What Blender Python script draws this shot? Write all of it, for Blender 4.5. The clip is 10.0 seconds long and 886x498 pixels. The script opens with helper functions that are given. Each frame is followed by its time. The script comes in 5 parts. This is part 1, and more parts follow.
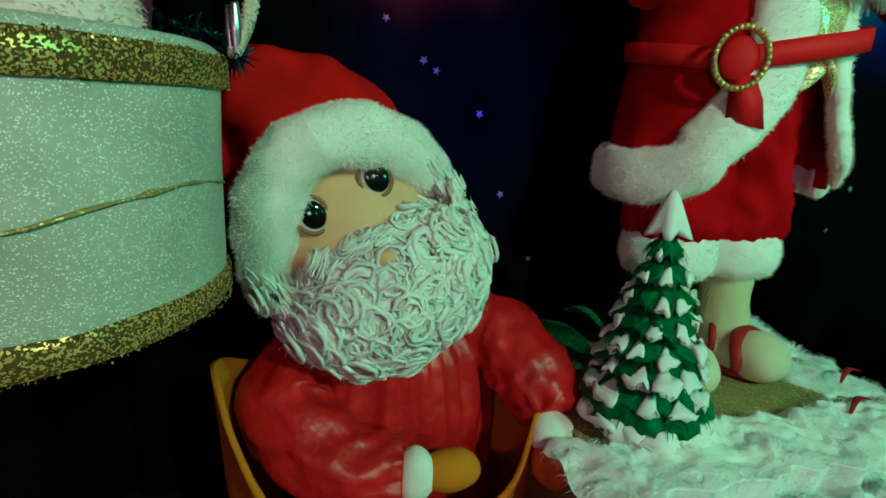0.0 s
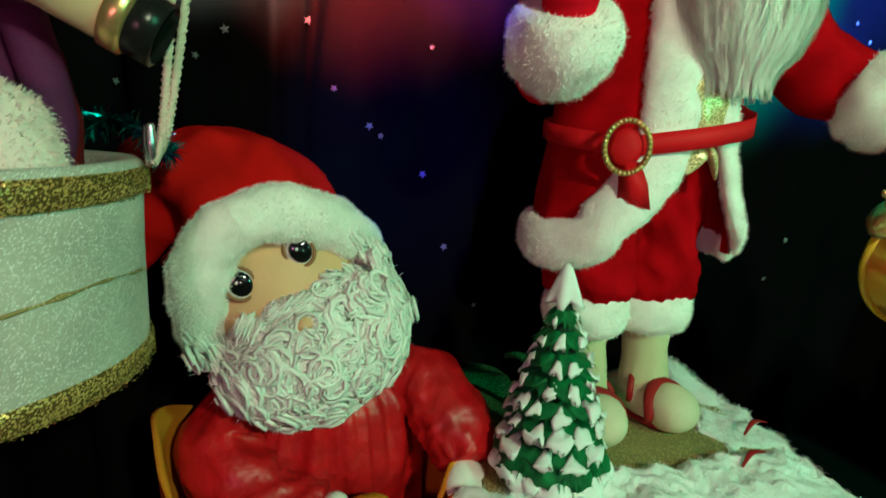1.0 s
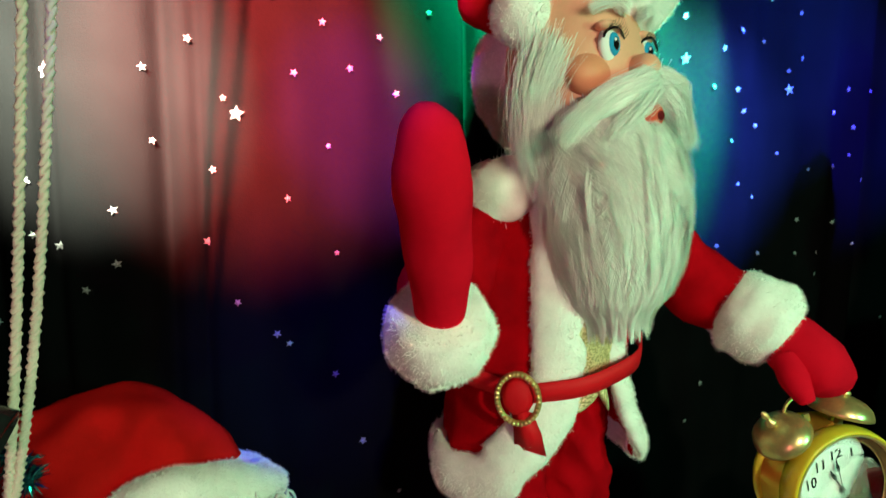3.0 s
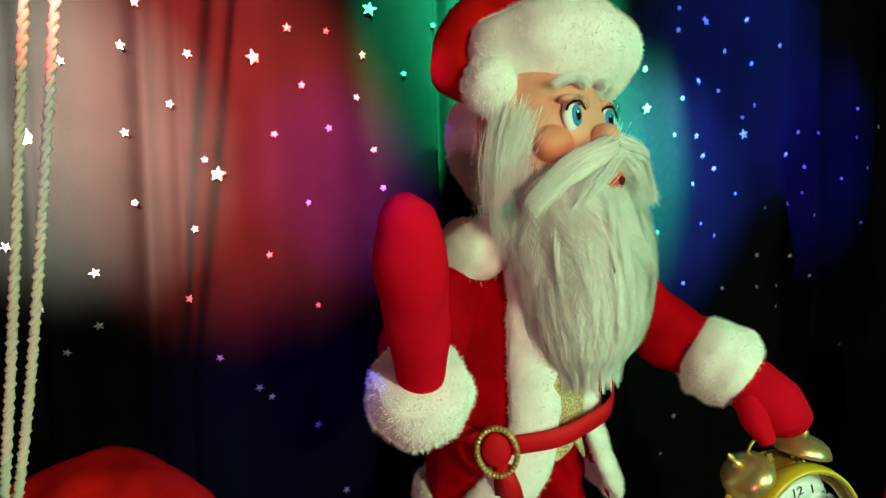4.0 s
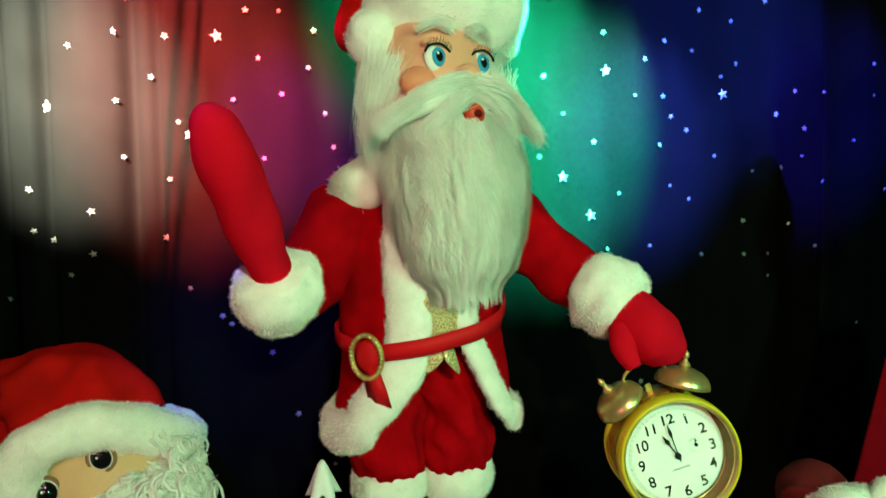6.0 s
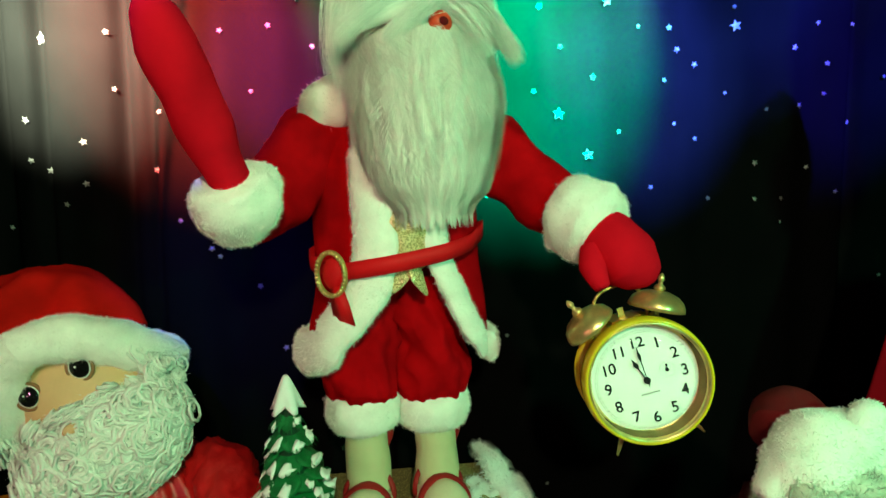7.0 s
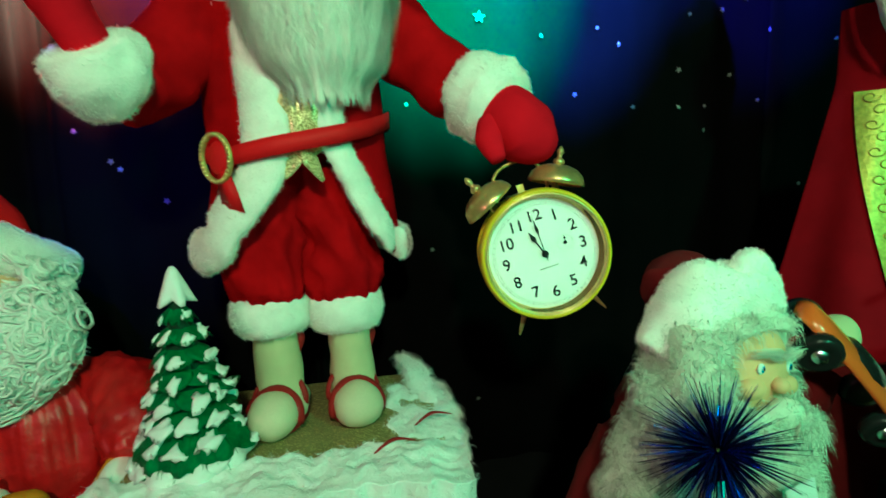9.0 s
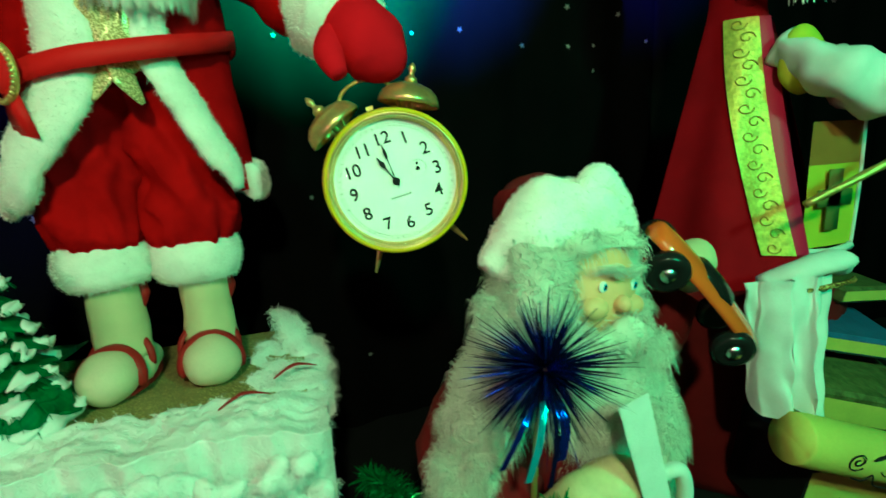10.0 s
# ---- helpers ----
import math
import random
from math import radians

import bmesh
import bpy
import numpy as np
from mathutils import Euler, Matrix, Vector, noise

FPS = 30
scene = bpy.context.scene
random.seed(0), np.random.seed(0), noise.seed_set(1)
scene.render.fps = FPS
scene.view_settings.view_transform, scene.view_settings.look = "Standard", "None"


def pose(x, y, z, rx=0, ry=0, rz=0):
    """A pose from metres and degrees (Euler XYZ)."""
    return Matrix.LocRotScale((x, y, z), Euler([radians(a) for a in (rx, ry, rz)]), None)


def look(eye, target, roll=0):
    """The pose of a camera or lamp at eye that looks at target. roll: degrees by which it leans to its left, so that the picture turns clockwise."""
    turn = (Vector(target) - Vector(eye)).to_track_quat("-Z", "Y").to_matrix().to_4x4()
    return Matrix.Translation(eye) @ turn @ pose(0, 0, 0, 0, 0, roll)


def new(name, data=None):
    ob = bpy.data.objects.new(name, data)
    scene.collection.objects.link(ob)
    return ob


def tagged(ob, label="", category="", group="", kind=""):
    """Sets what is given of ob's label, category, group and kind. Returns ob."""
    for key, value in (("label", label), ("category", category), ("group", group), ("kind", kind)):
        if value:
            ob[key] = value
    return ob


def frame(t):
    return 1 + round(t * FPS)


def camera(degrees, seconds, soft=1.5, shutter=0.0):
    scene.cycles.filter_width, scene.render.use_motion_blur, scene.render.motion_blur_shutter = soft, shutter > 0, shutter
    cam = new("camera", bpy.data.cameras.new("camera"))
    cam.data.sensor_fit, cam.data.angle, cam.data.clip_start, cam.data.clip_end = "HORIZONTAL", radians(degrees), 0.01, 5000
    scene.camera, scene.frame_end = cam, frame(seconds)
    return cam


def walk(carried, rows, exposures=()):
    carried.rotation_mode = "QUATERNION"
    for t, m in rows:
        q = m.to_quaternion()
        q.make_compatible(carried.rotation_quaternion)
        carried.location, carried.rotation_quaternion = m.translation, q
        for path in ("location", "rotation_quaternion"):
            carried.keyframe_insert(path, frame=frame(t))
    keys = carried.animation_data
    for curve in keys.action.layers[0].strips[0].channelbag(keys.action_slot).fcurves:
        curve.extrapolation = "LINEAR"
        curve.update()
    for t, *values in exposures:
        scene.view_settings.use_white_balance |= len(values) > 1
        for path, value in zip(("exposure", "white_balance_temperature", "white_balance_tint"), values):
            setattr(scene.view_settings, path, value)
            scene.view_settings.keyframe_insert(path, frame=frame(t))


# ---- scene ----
cam = camera(81.8, 10.0, soft=1.5, shutter=0.3)
PATH = [
    (0, (-0.021, -0.356, 0.126), (0.458, 1.515, -0.396), 1.5),
    (0.5, (0.005, -0.383, 0.143), (0.48, 1.493, -0.36), 1.9),
    (1, (0.042, -0.404, 0.181), (0.506, 1.486, -0.283), 2.1),
    (1.5, (0.069, -0.405, 0.228), (0.543, 1.493, -0.186), 1.8),
    (2, (0.095, -0.396, 0.29), (0.592, 1.503, -0.089), 1.0),
    (2.5, (0.105, -0.39, 0.324), (0.657, 1.505, 0.002), 0.2),
    (3, (0.102, -0.389, 0.358), (0.731, 1.49, 0.086), -0.7),
    (4.5, (0.097, -0.433, 0.397), (0.818, 1.425, 0.229), -1.8),
    (5, (0.151, -0.469, 0.391), (0.758, 1.43, 0.238), -1.6),
    (5.2, (0.177, -0.479, 0.374), (0.736, 1.438, 0.256), -1.7),
    (6.3, (0.312, -0.534, 0.288), (0.603, 1.439, 0.137), -1.8),
    (6.5, (0.321, -0.532, 0.272), (0.595, 1.441, 0.096), -1.6),
    (7, (0.354, -0.529, 0.245), (0.558, 1.45, 0.039), -1.5),
    (7.5, (0.383, -0.53, 0.217), (0.552, 1.45, -0.006), -1.3),
    (8, (0.397, -0.539, 0.198), (0.552, 1.44, -0.044), -1.6),
    (8.5, (0.408, -0.542, 0.179), (0.592, 1.433, -0.076), -1.9),
    (9, (0.422, -0.528, 0.153), (0.736, 1.421, -0.166), -2.6),
    (9.5, (0.447, -0.504, 0.133), (0.938, 1.394, -0.262), -3.1),
    (10, (0.503, -0.511, 0.106), (1.04, 1.366, -0.329), -2.9),
]
EXPOSURES = [(0, -0.3, 4900, -18), (0.5, -0.1, 5300, -2), (1, -0.05, 5700, 3), (2.5, 0.0, 5900, 15), (5.2, -0.1, 6500, 17), (6.5, -0.08, 6400, 5), (8, -0.05, 6300, -4), (9, -0.15, 5500, -14), (10, -0.05, 5800, -28)]
walk(cam, [(t, look(eye, to, roll)) for t, eye, to, roll in PATH], EXPOSURES)

# ---- world and lamps ----
world = bpy.data.worlds.new("dark_room")
world.use_nodes = True
world.node_tree.nodes["Background"].inputs[0].default_value = (0.02, 0.03, 0.04, 1)
world.node_tree.nodes["Background"].inputs[1].default_value = 0.05
scene.world = world


def lamp(name, eye, target, colour, watts, size, cone=None, blend=0.6):
    data = bpy.data.lights.new(name, "SPOT" if cone else "AREA")
    data.energy, data.color = watts, colour
    if cone:
        data.spot_size, data.spot_blend, data.shadow_soft_size = radians(cone), blend, size
    else:
        data.shape, data.size = "DISK", size
    ob = new(name, data)
    ob.matrix_world = look(eye, target)
    return ob


# show lights over the front edge of the display: plain ones for the figures, coloured ones for the star cloth
lamp("key_lamp", (0.42, -1.05, 0.62), (0.34, 0.0, 0.12), (0.97, 1.0, 0.60), 7.6, 0.06)
lamp("green_lamp", (0.95, -1.00, 0.45), (0.66, -0.12, 0.0), (0.16, 1.0, 0.45), 7.5, 0.08)
lamp("pink_lamp", (-0.30, -0.90, 0.20), (0.40, 0.0, 0.2), (1.0, 0.30, 0.45), 1.6, 0.06)
lamp("white_spot", (-0.30, -0.80, 1.10), (-0.075, 0.229, 0.490), (0.93, 1.0, 0.66), 5900.0, 0.015, 16, 1.0)
lamp("red_spot", (-0.10, -0.80, 1.15), (0.080, 0.229, 0.495), (1.0, 0.07, 0.055), 7000.0, 0.015, 20, 1.0)
lamp("purple_spot", (-0.05, -0.80, 1.05), (0.215, 0.229, 0.425), (0.34, 0.03, 1.0), 1160.0, 0.015, 12, 1.0)
lamp("low_blue_spot", (0.06, -0.75, 1.10), (0.135, 0.229, 0.15), (0.05, 0.04, 1.0), 170.0, 0.015, 15, 1.0)
lamp("green_spot", (0.50, -0.35, 1.45), (0.475, 0.229, 0.66), (0.01, 1.0, 0.33), 9500.0, 0.015, 22, 1.0)
lamp("left_green_spot", (0.30, -0.25, 1.35), (0.315, 0.229, 0.61), (0.01, 1.0, 0.30), 2600.0, 0.015, 13, 1.0)
lamp("low_green_spot", (0.78, -0.65, 1.20), (0.595, 0.229, 0.43), (0.02, 1.0, 0.45), 8600.0, 0.015, 19, 1.0)
lamp("blue_spot", (0.92, -0.80, 1.05), (0.745, 0.229, 0.40), (0.05, 0.11, 1.0), 2500.0, 0.015, 17, 1.0)
lamp("violet_spot", (0.86, -0.80, 1.10), (0.665, 0.229, 0.49), (0.30, 0.03, 1.0), 1500.0, 0.015, 11, 1.0)
lamp("far_blue_spot", (1.10, -0.80, 1.15), (0.88, 0.229, 0.61), (0.03, 0.08, 1.0), 1050.0, 0.015, 24, 1.0)
lamp("edge_blue_spot", (1.20, -0.80, 1.05), (1.07, 0.229, 0.46), (0.04, 0.02, 1.0), 800.0, 0.015, 19, 1.0)


# ---- materials ----
def material(name, colour, rough=0.8, metal=0.0, spread=0.25, grain=900.0, bump=0.3, blotch=25.0, sheen=0.0, second=None,
             transmission=0.0, weave=False, coat=0.0, spec=0.2, island=0.0, depth=0.001):
    mat = bpy.data.materials.new(name)
    mat.use_nodes = True
    nodes, links = mat.node_tree.nodes, mat.node_tree.links
    shader = nodes["Principled BSDF"]
    coord = nodes.new("ShaderNodeTexCoord")
    big, fine = nodes.new("ShaderNodeTexNoise"), nodes.new("ShaderNodeTexNoise")
    big.inputs["Scale"].default_value, big.inputs["Detail"].default_value = blotch, 4
    fine.inputs["Scale"].default_value, fine.inputs["Detail"].default_value = grain, 3
    links.new(coord.outputs["Object"], big.inputs["Vector"])
    links.new(coord.outputs["Object"], fine.inputs["Vector"])
    ramp = nodes.new("ShaderNodeMix")
    ramp.data_type = "RGBA"
    low = [c * (1 - spread) for c in colour]
    high = [min(1, c * (1 + spread)) for c in (second or colour)]
    ramp.inputs[6].default_value, ramp.inputs[7].default_value = (*low, 1), (*high, 1)
    both = nodes.new("ShaderNodeMath")
    both.operation = "MULTIPLY_ADD"
    both.inputs[1].default_value = 0.45
    links.new(fine.outputs[0], both.inputs[0])
    scaled = nodes.new("ShaderNodeMath")
    scaled.operation = "MULTIPLY_ADD"
    scaled.inputs[1].default_value, scaled.inputs[2].default_value = 1.3, -0.37
    links.new(big.outputs[0], scaled.inputs[0])
    links.new(scaled.outputs[0], both.inputs[2])
    links.new(both.outputs[0], ramp.inputs[0])
    tone = ramp.outputs[2]
    if island:
        piece, span, tint = nodes.new("ShaderNodeNewGeometry"), nodes.new("ShaderNodeMapRange"), nodes.new("ShaderNodeMix")
        span.inputs[3].default_value, span.inputs[4].default_value = 1 - island, 1.0
        links.new(piece.outputs["Random Per Island"], span.inputs[0])
        tint.data_type, tint.blend_type = "RGBA", "MULTIPLY"
        tint.inputs[0].default_value = 1.0
        links.new(tone, tint.inputs[6])
        links.new(span.outputs[0], tint.inputs[7])
        tone = tint.outputs[2]
    links.new(tone, shader.inputs["Base Color"])
    shader.inputs["Roughness"].default_value, shader.inputs["Metallic"].default_value = rough, metal
    shader.inputs["Sheen Weight"].default_value = sheen
    shader.inputs["Sheen Roughness"].default_value = 0.4
    shader.inputs["Transmission Weight"].default_value = transmission
    shader.inputs["Coat Weight"].default_value = coat
    shader.inputs["Specular IOR Level"].default_value = spec
    if bump:
        relief = nodes.new("ShaderNodeBump")
        relief.inputs["Strength"].default_value, relief.inputs["Distance"].default_value = bump, depth
        source = fine.outputs[0]
        if weave:
            wave = nodes.new("ShaderNodeTexWave")
            wave.inputs["Scale"].default_value, wave.inputs["Distortion"].default_value = 400, 2
            links.new(coord.outputs["Object"], wave.inputs["Vector"])
            source = wave.outputs[1]
        links.new(source, relief.inputs["Height"])
        links.new(relief.outputs[0], shader.inputs["Normal"])
    return mat


def glitter(name, colour, flake, scale=700.0, share=0.6, rough=0.25, metal=0.7):
    """Cloth or card strewn with flakes of glitter that each face their own way."""
    mat = material(name, colour, rough=0.7, spread=0.3, grain=300)
    nodes, links = mat.node_tree.nodes, mat.node_tree.links
    shader = nodes["Principled BSDF"]
    cells = nodes.new("ShaderNodeTexVoronoi")
    cells.inputs["Scale"].default_value = scale
    coord = nodes.new("ShaderNodeTexCoord")
    links.new(coord.outputs["Object"], cells.inputs["Vector"])
    pick = nodes.new("ShaderNodeSeparateColor")
    links.new(cells.outputs["Color"], pick.inputs[0])
    step = nodes.new("ShaderNodeMath")
    step.operation = "GREATER_THAN"
    step.inputs[1].default_value = share
    links.new(pick.outputs[0], step.inputs[0])
    mix = nodes.new("ShaderNodeMix")
    mix.data_type = "RGBA"
    old = shader.inputs["Base Color"].links[0].from_socket
    links.new(step.outputs[0], mix.inputs[0])
    links.new(old, mix.inputs[6])
    mix.inputs[7].default_value = (*flake, 1)
    links.new(mix.outputs[2], shader.inputs["Base Color"])
    shine = nodes.new("ShaderNodeMath")
    shine.operation = "MULTIPLY"
    shine.inputs[1].default_value = metal
    links.new(step.outputs[0], shine.inputs[0])
    links.new(shine.outputs[0], shader.inputs["Metallic"])
    gloss = nodes.new("ShaderNodeMapRange")
    gloss.inputs[3].default_value, gloss.inputs[4].default_value = 0.75, rough
    links.new(step.outputs[0], gloss.inputs[0])
    links.new(gloss.outputs[0], shader.inputs["Roughness"])
    tilt = nodes.new("ShaderNodeBump")
    tilt.inputs["Strength"].default_value, tilt.inputs["Distance"].default_value = 0.9, 0.002
    links.new(pick.outputs[1], tilt.inputs["Height"])
    links.new(tilt.outputs[0], shader.inputs["Normal"])
    return mat


star_cloth = material("black_star_cloth", (0.0032, 0.0031, 0.0033), spec=0.0, rough=0.9, spread=0.35, grain=700, bump=0.4, blotch=9)
foil = material("star_foil", (0.28, 0.28, 0.28), rough=0.35, metal=0.5, spread=0.3, grain=60, bump=0.0, blotch=300)
velvet = material("red_velvet", (0.42, 0.002, 0.005), rough=0.85, spread=0.50, grain=1300, bump=0.5, blotch=26, spec=0.0)
belt_red = material("red_ribbon", (0.62, 0.004, 0.008), rough=0.6, spread=0.12, grain=1500, bump=0.2, weave=True)
knit = material("red_mitten_felt", (0.62, 0.005, 0.016), rough=0.9, spread=0.22, grain=1600, bump=0.5, spec=0.0)
satin = material("red_satin", (0.52, 0.006, 0.008), rough=0.42, spread=0.45, grain=38, bump=0.6, blotch=30, depth=0.006, spec=0.45)
hat_felt = material("red_hat_plush", (0.55, 0.008, 0.006), rough=0.85, spread=0.35, grain=1200, bump=0.5, spec=0.0)
dark_felt = material("dark_red_felt", (0.12, 0.004, 0.006), rough=0.9, spread=0.3, grain=1200, bump=0.5)
fur = material("white_plush", (0.90, 0.88, 0.82), rough=0.95, spread=0.12, grain=500, bump=0.6, blotch=60, spec=0.05)
pink_fur = material("pinkish_plush", (0.86, 0.72, 0.67), rough=0.95, spread=0.12, grain=500, bump=0.6, blotch=60, spec=0.05)
beard_hair = material("white_doll_hair", (0.92, 0.92, 0.84), island=0.22, rough=0.5, spread=0.10, grain=700, bump=0.2, blotch=90)
grey_hair = material("grey_doll_hair", (0.70, 0.74, 0.62), island=0.25, rough=0.6, spread=0.15, grain=700, bump=0.2, blotch=90)
curl_hair = material("curly_white_wool", (0.93, 0.93, 0.85), island=0.22, rough=0.5, spread=0.12, grain=700, bump=0.2, blotch=120)
skin = material("painted_vinyl_skin", (0.78, 0.40, 0.25), rough=0.45, spread=0.10, grain=300, bump=0.05, blotch=40, second=(0.80, 0.36, 0.24))
pale_skin = material("pale_vinyl_skin", (0.74, 0.45, 0.24), rough=0.5, spread=0.08, grain=300, bump=0.05, blotch=40)
blush = material("rouge", (0.76, 0.27, 0.15), rough=0.5, spread=0.15, bump=0.05)
lip_red = material("lip_red", (0.62, 0.06, 0.025), rough=0.35, spread=0.15, bump=0.05)
eye_white_and_glint = material("eye_white_and_glint", (0.80, 0.80, 0.78), rough=0.12, spread=0.04, bump=0.0)
iris_blue = material("blue_iris", (0.03, 0.30, 0.55), rough=0.1, spread=0.5, grain=900, bump=0.0)
eye_black = material("black_glass_eye", (0.006, 0.006, 0.006), rough=0.04, spread=0.1, bump=0.0, coat=1.0)
ring_brown = material("brown_eye_ring", (0.28, 0.13, 0.06), rough=0.5, spread=0.2, bump=0.0)
stocking = material("cream_stocking", (0.66, 0.60, 0.36), rough=0.85, spread=0.12, grain=1200, bump=0.4, weave=True)
shoe_cream = material("cream_shoe", (0.66, 0.58, 0.40), rough=0.6, spread=0.15, grain=500, bump=0.2)
strap_red = material("red_shoe_strap", (0.30, 0.015, 0.015), rough=0.5, spread=0.2, bump=0.2)
snow_paint = material("thick_white_paint", (0.82, 0.82, 0.80), rough=0.55, spread=0.07, grain=500, bump=0.3, blotch=80)
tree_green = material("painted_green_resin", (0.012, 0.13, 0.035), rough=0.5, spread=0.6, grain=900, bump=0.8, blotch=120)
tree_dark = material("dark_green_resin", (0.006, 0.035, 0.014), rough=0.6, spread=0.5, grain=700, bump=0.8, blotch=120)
cotton = material("cotton_wadding", (0.90, 0.90, 0.86), rough=1.0, spread=0.15, grain=300, bump=0.9, blotch=35)
gold_dust = glitter("gold_dusted_felt", (0.30, 0.24, 0.09), (0.75, 0.6, 0.25), scale=900, share=0.8, rough=0.35)
gold_lame = glitter("gold_lame", (0.45, 0.36, 0.14), (0.95, 0.82, 0.45), scale=900, share=0.5, rough=0.3, metal=0.4)
gold_trim = glitter("gold_sequin_braid", (0.10, 0.065, 0.012), (0.72, 0.50, 0.16), scale=1100, share=0.62, rough=0.35, metal=0.4)
frost = glitter("white_glitter_card", (0.50, 0.50, 0.43), (1.0, 1.0, 1.0), scale=1900, share=0.90, rough=0.15, metal=0.0)
leaf_green = glitter("green_glitter_leaf", (0.05, 0.26, 0.08), (0.4, 0.9, 0.5), scale=900, share=0.88, rough=0.3)
brass = material("worn_brass", (0.72, 0.50, 0.20), rough=0.30, metal=0.75, spread=0.35, grain=400, bump=0.06, blotch=60)
dark_brass = material("old_gold", (0.56, 0.40, 0.12), rough=0.38, metal=0.7, spread=0.4, grain=700, bump=0.4)
yellow_enamel = material("yellow_enamel", (0.70, 0.50, 0.02), rough=0.25, spread=0.12, grain=200, bump=0.05, blotch=40, coat=0.5)
orange_metal = material("amber_lacquered_metal", (0.66, 0.30, 0.03), rough=0.28, metal=0.6, spread=0.2, grain=300, bump=0.05)
dial_white = material("dial_paper", (0.74, 0.76, 0.74), rough=0.5, spread=0.05, grain=400, bump=0.0, blotch=40)
ink = material("black_ink", (0.012, 0.012, 0.014), rough=0.6, spread=0.3, bump=0.0)
grey_ink = material("grey_ink", (0.22, 0.23, 0.23), rough=0.6, spread=0.3, bump=0.0)
mustard = material("mustard_felt", (0.58, 0.20, 0.012), rough=0.9, spread=0.2, grain=1000, bump=0.5, spec=0.05)
rope_mat = material("twisted_cord", (0.62, 0.52, 0.42), rough=0.7, spread=0.25, grain=900, bump=0.5)
steel = material("clasp_steel", (0.6, 0.6, 0.62), rough=0.25, metal=1.0, spread=0.2, bump=0.05)
tan_card = material("tan_card_tube", (0.64, 0.47, 0.28), rough=0.55, spread=0.1, grain=300, bump=0.1)
black_plastic = material("black_plastic", (0.012, 0.012, 0.012), rough=0.25, spread=0.3, bump=0.05)
purple_cloth = material("purple_cloth", (0.09, 0.015, 0.07), rough=0.8, spread=0.4, grain=600, bump=0.4)
green_cloth = material("green_cloth", (0.05, 0.20, 0.11), rough=0.8, spread=0.4, grain=600, bump=0.4)
tinsel_blue = material("blue_tinsel_foil", (0.02, 0.05, 0.60), rough=0.18, metal=0.85, spread=0.5, grain=90, bump=0.0, blotch=200)
tinsel_dark = material("dark_blue_foil", (0.01, 0.015, 0.10), rough=0.2, metal=0.8, spread=0.5, grain=90, bump=0.0, blotch=200)
tinsel_aqua = material("aqua_tinsel_foil", (0.04, 0.22, 0.24), rough=0.2, metal=0.8, spread=0.6, grain=90, bump=0.0, blotch=300)
foil_aqua = material("pale_blue_foil", (0.20, 0.62, 0.85), rough=0.2, metal=0.6, spread=0.1, bump=0.0)
garland_green = material("green_tinsel", (0.03, 0.22, 0.05), rough=0.3, metal=0.4, spread=0.7, grain=90, bump=0.0, blotch=200)
car_orange = material("orange_toy_lacquer", (0.72, 0.12, 0.02), rough=0.25, spread=0.08, grain=200, bump=0.03, coat=0.6)
robe_red = material("crimson_robe_velvet", (0.27, 0.002, 0.008), rough=0.8, spread=0.3, grain=1200, bump=0.4, blotch=20, spec=0.05)
robe_band = material("raspberry_satin", (0.46, 0.012, 0.06), rough=0.4, spread=0.15, grain=900, bump=0.2)
braid_yellow = material("yellow_gold_braid", (0.62, 0.52, 0.10), rough=0.45, metal=0.3, spread=0.45, grain=260, bump=0.9, blotch=160)
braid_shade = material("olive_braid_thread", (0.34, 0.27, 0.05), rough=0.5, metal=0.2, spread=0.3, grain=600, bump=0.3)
panel_yellow = material("yellow_tabard", (0.55, 0.55, 0.05), rough=0.7, spread=0.12, grain=900, bump=0.3, weave=True)
panel_brown = material("brown_tabard", (0.30, 0.14, 0.03), rough=0.7, spread=0.2, grain=900, bump=0.3, weave=True)
cross_grey = material("grey_green_applique", (0.16, 0.19, 0.05), rough=0.8, spread=0.2, grain=900, bump=0.3)
lace_white = material("white_cotton_cloth", (0.70, 0.72, 0.70), rough=0.9, spread=0.12, grain=900, bump=0.4, blotch=50)
book_dark = material("dark_tooled_leather", (0.10, 0.11, 0.04), rough=0.4, spread=0.7, grain=220, bump=0.9, blotch=120)
scroll_yellow = material("yellow_parchment", (0.58, 0.52, 0.12), rough=0.6, spread=0.15, grain=300, bump=0.2)
horn_cream = material("cream_horn", (0.60, 0.55, 0.30), rough=0.5, spread=0.25, grain=200, bump=0.2)
black_cloth = material("black_table_cloth", (0.005, 0.005, 0.0055), rough=0.9, spread=0.4, grain=600, bump=0.4)
blue_book = material("blue_cover", (0.05, 0.10, 0.22), rough=0.35, spread=0.4, grain=200, bump=0.2)

glass = bpy.data.materials.new("clock_glass")
glass.use_nodes = True
shader = glass.node_tree.nodes["Principled BSDF"]
shader.inputs["Transmission Weight"].default_value = 1.0
shader.inputs["Roughness"].default_value = 0.02
shader.inputs["IOR"].default_value = 1.25


# ---- mesh building ----
V = Vector


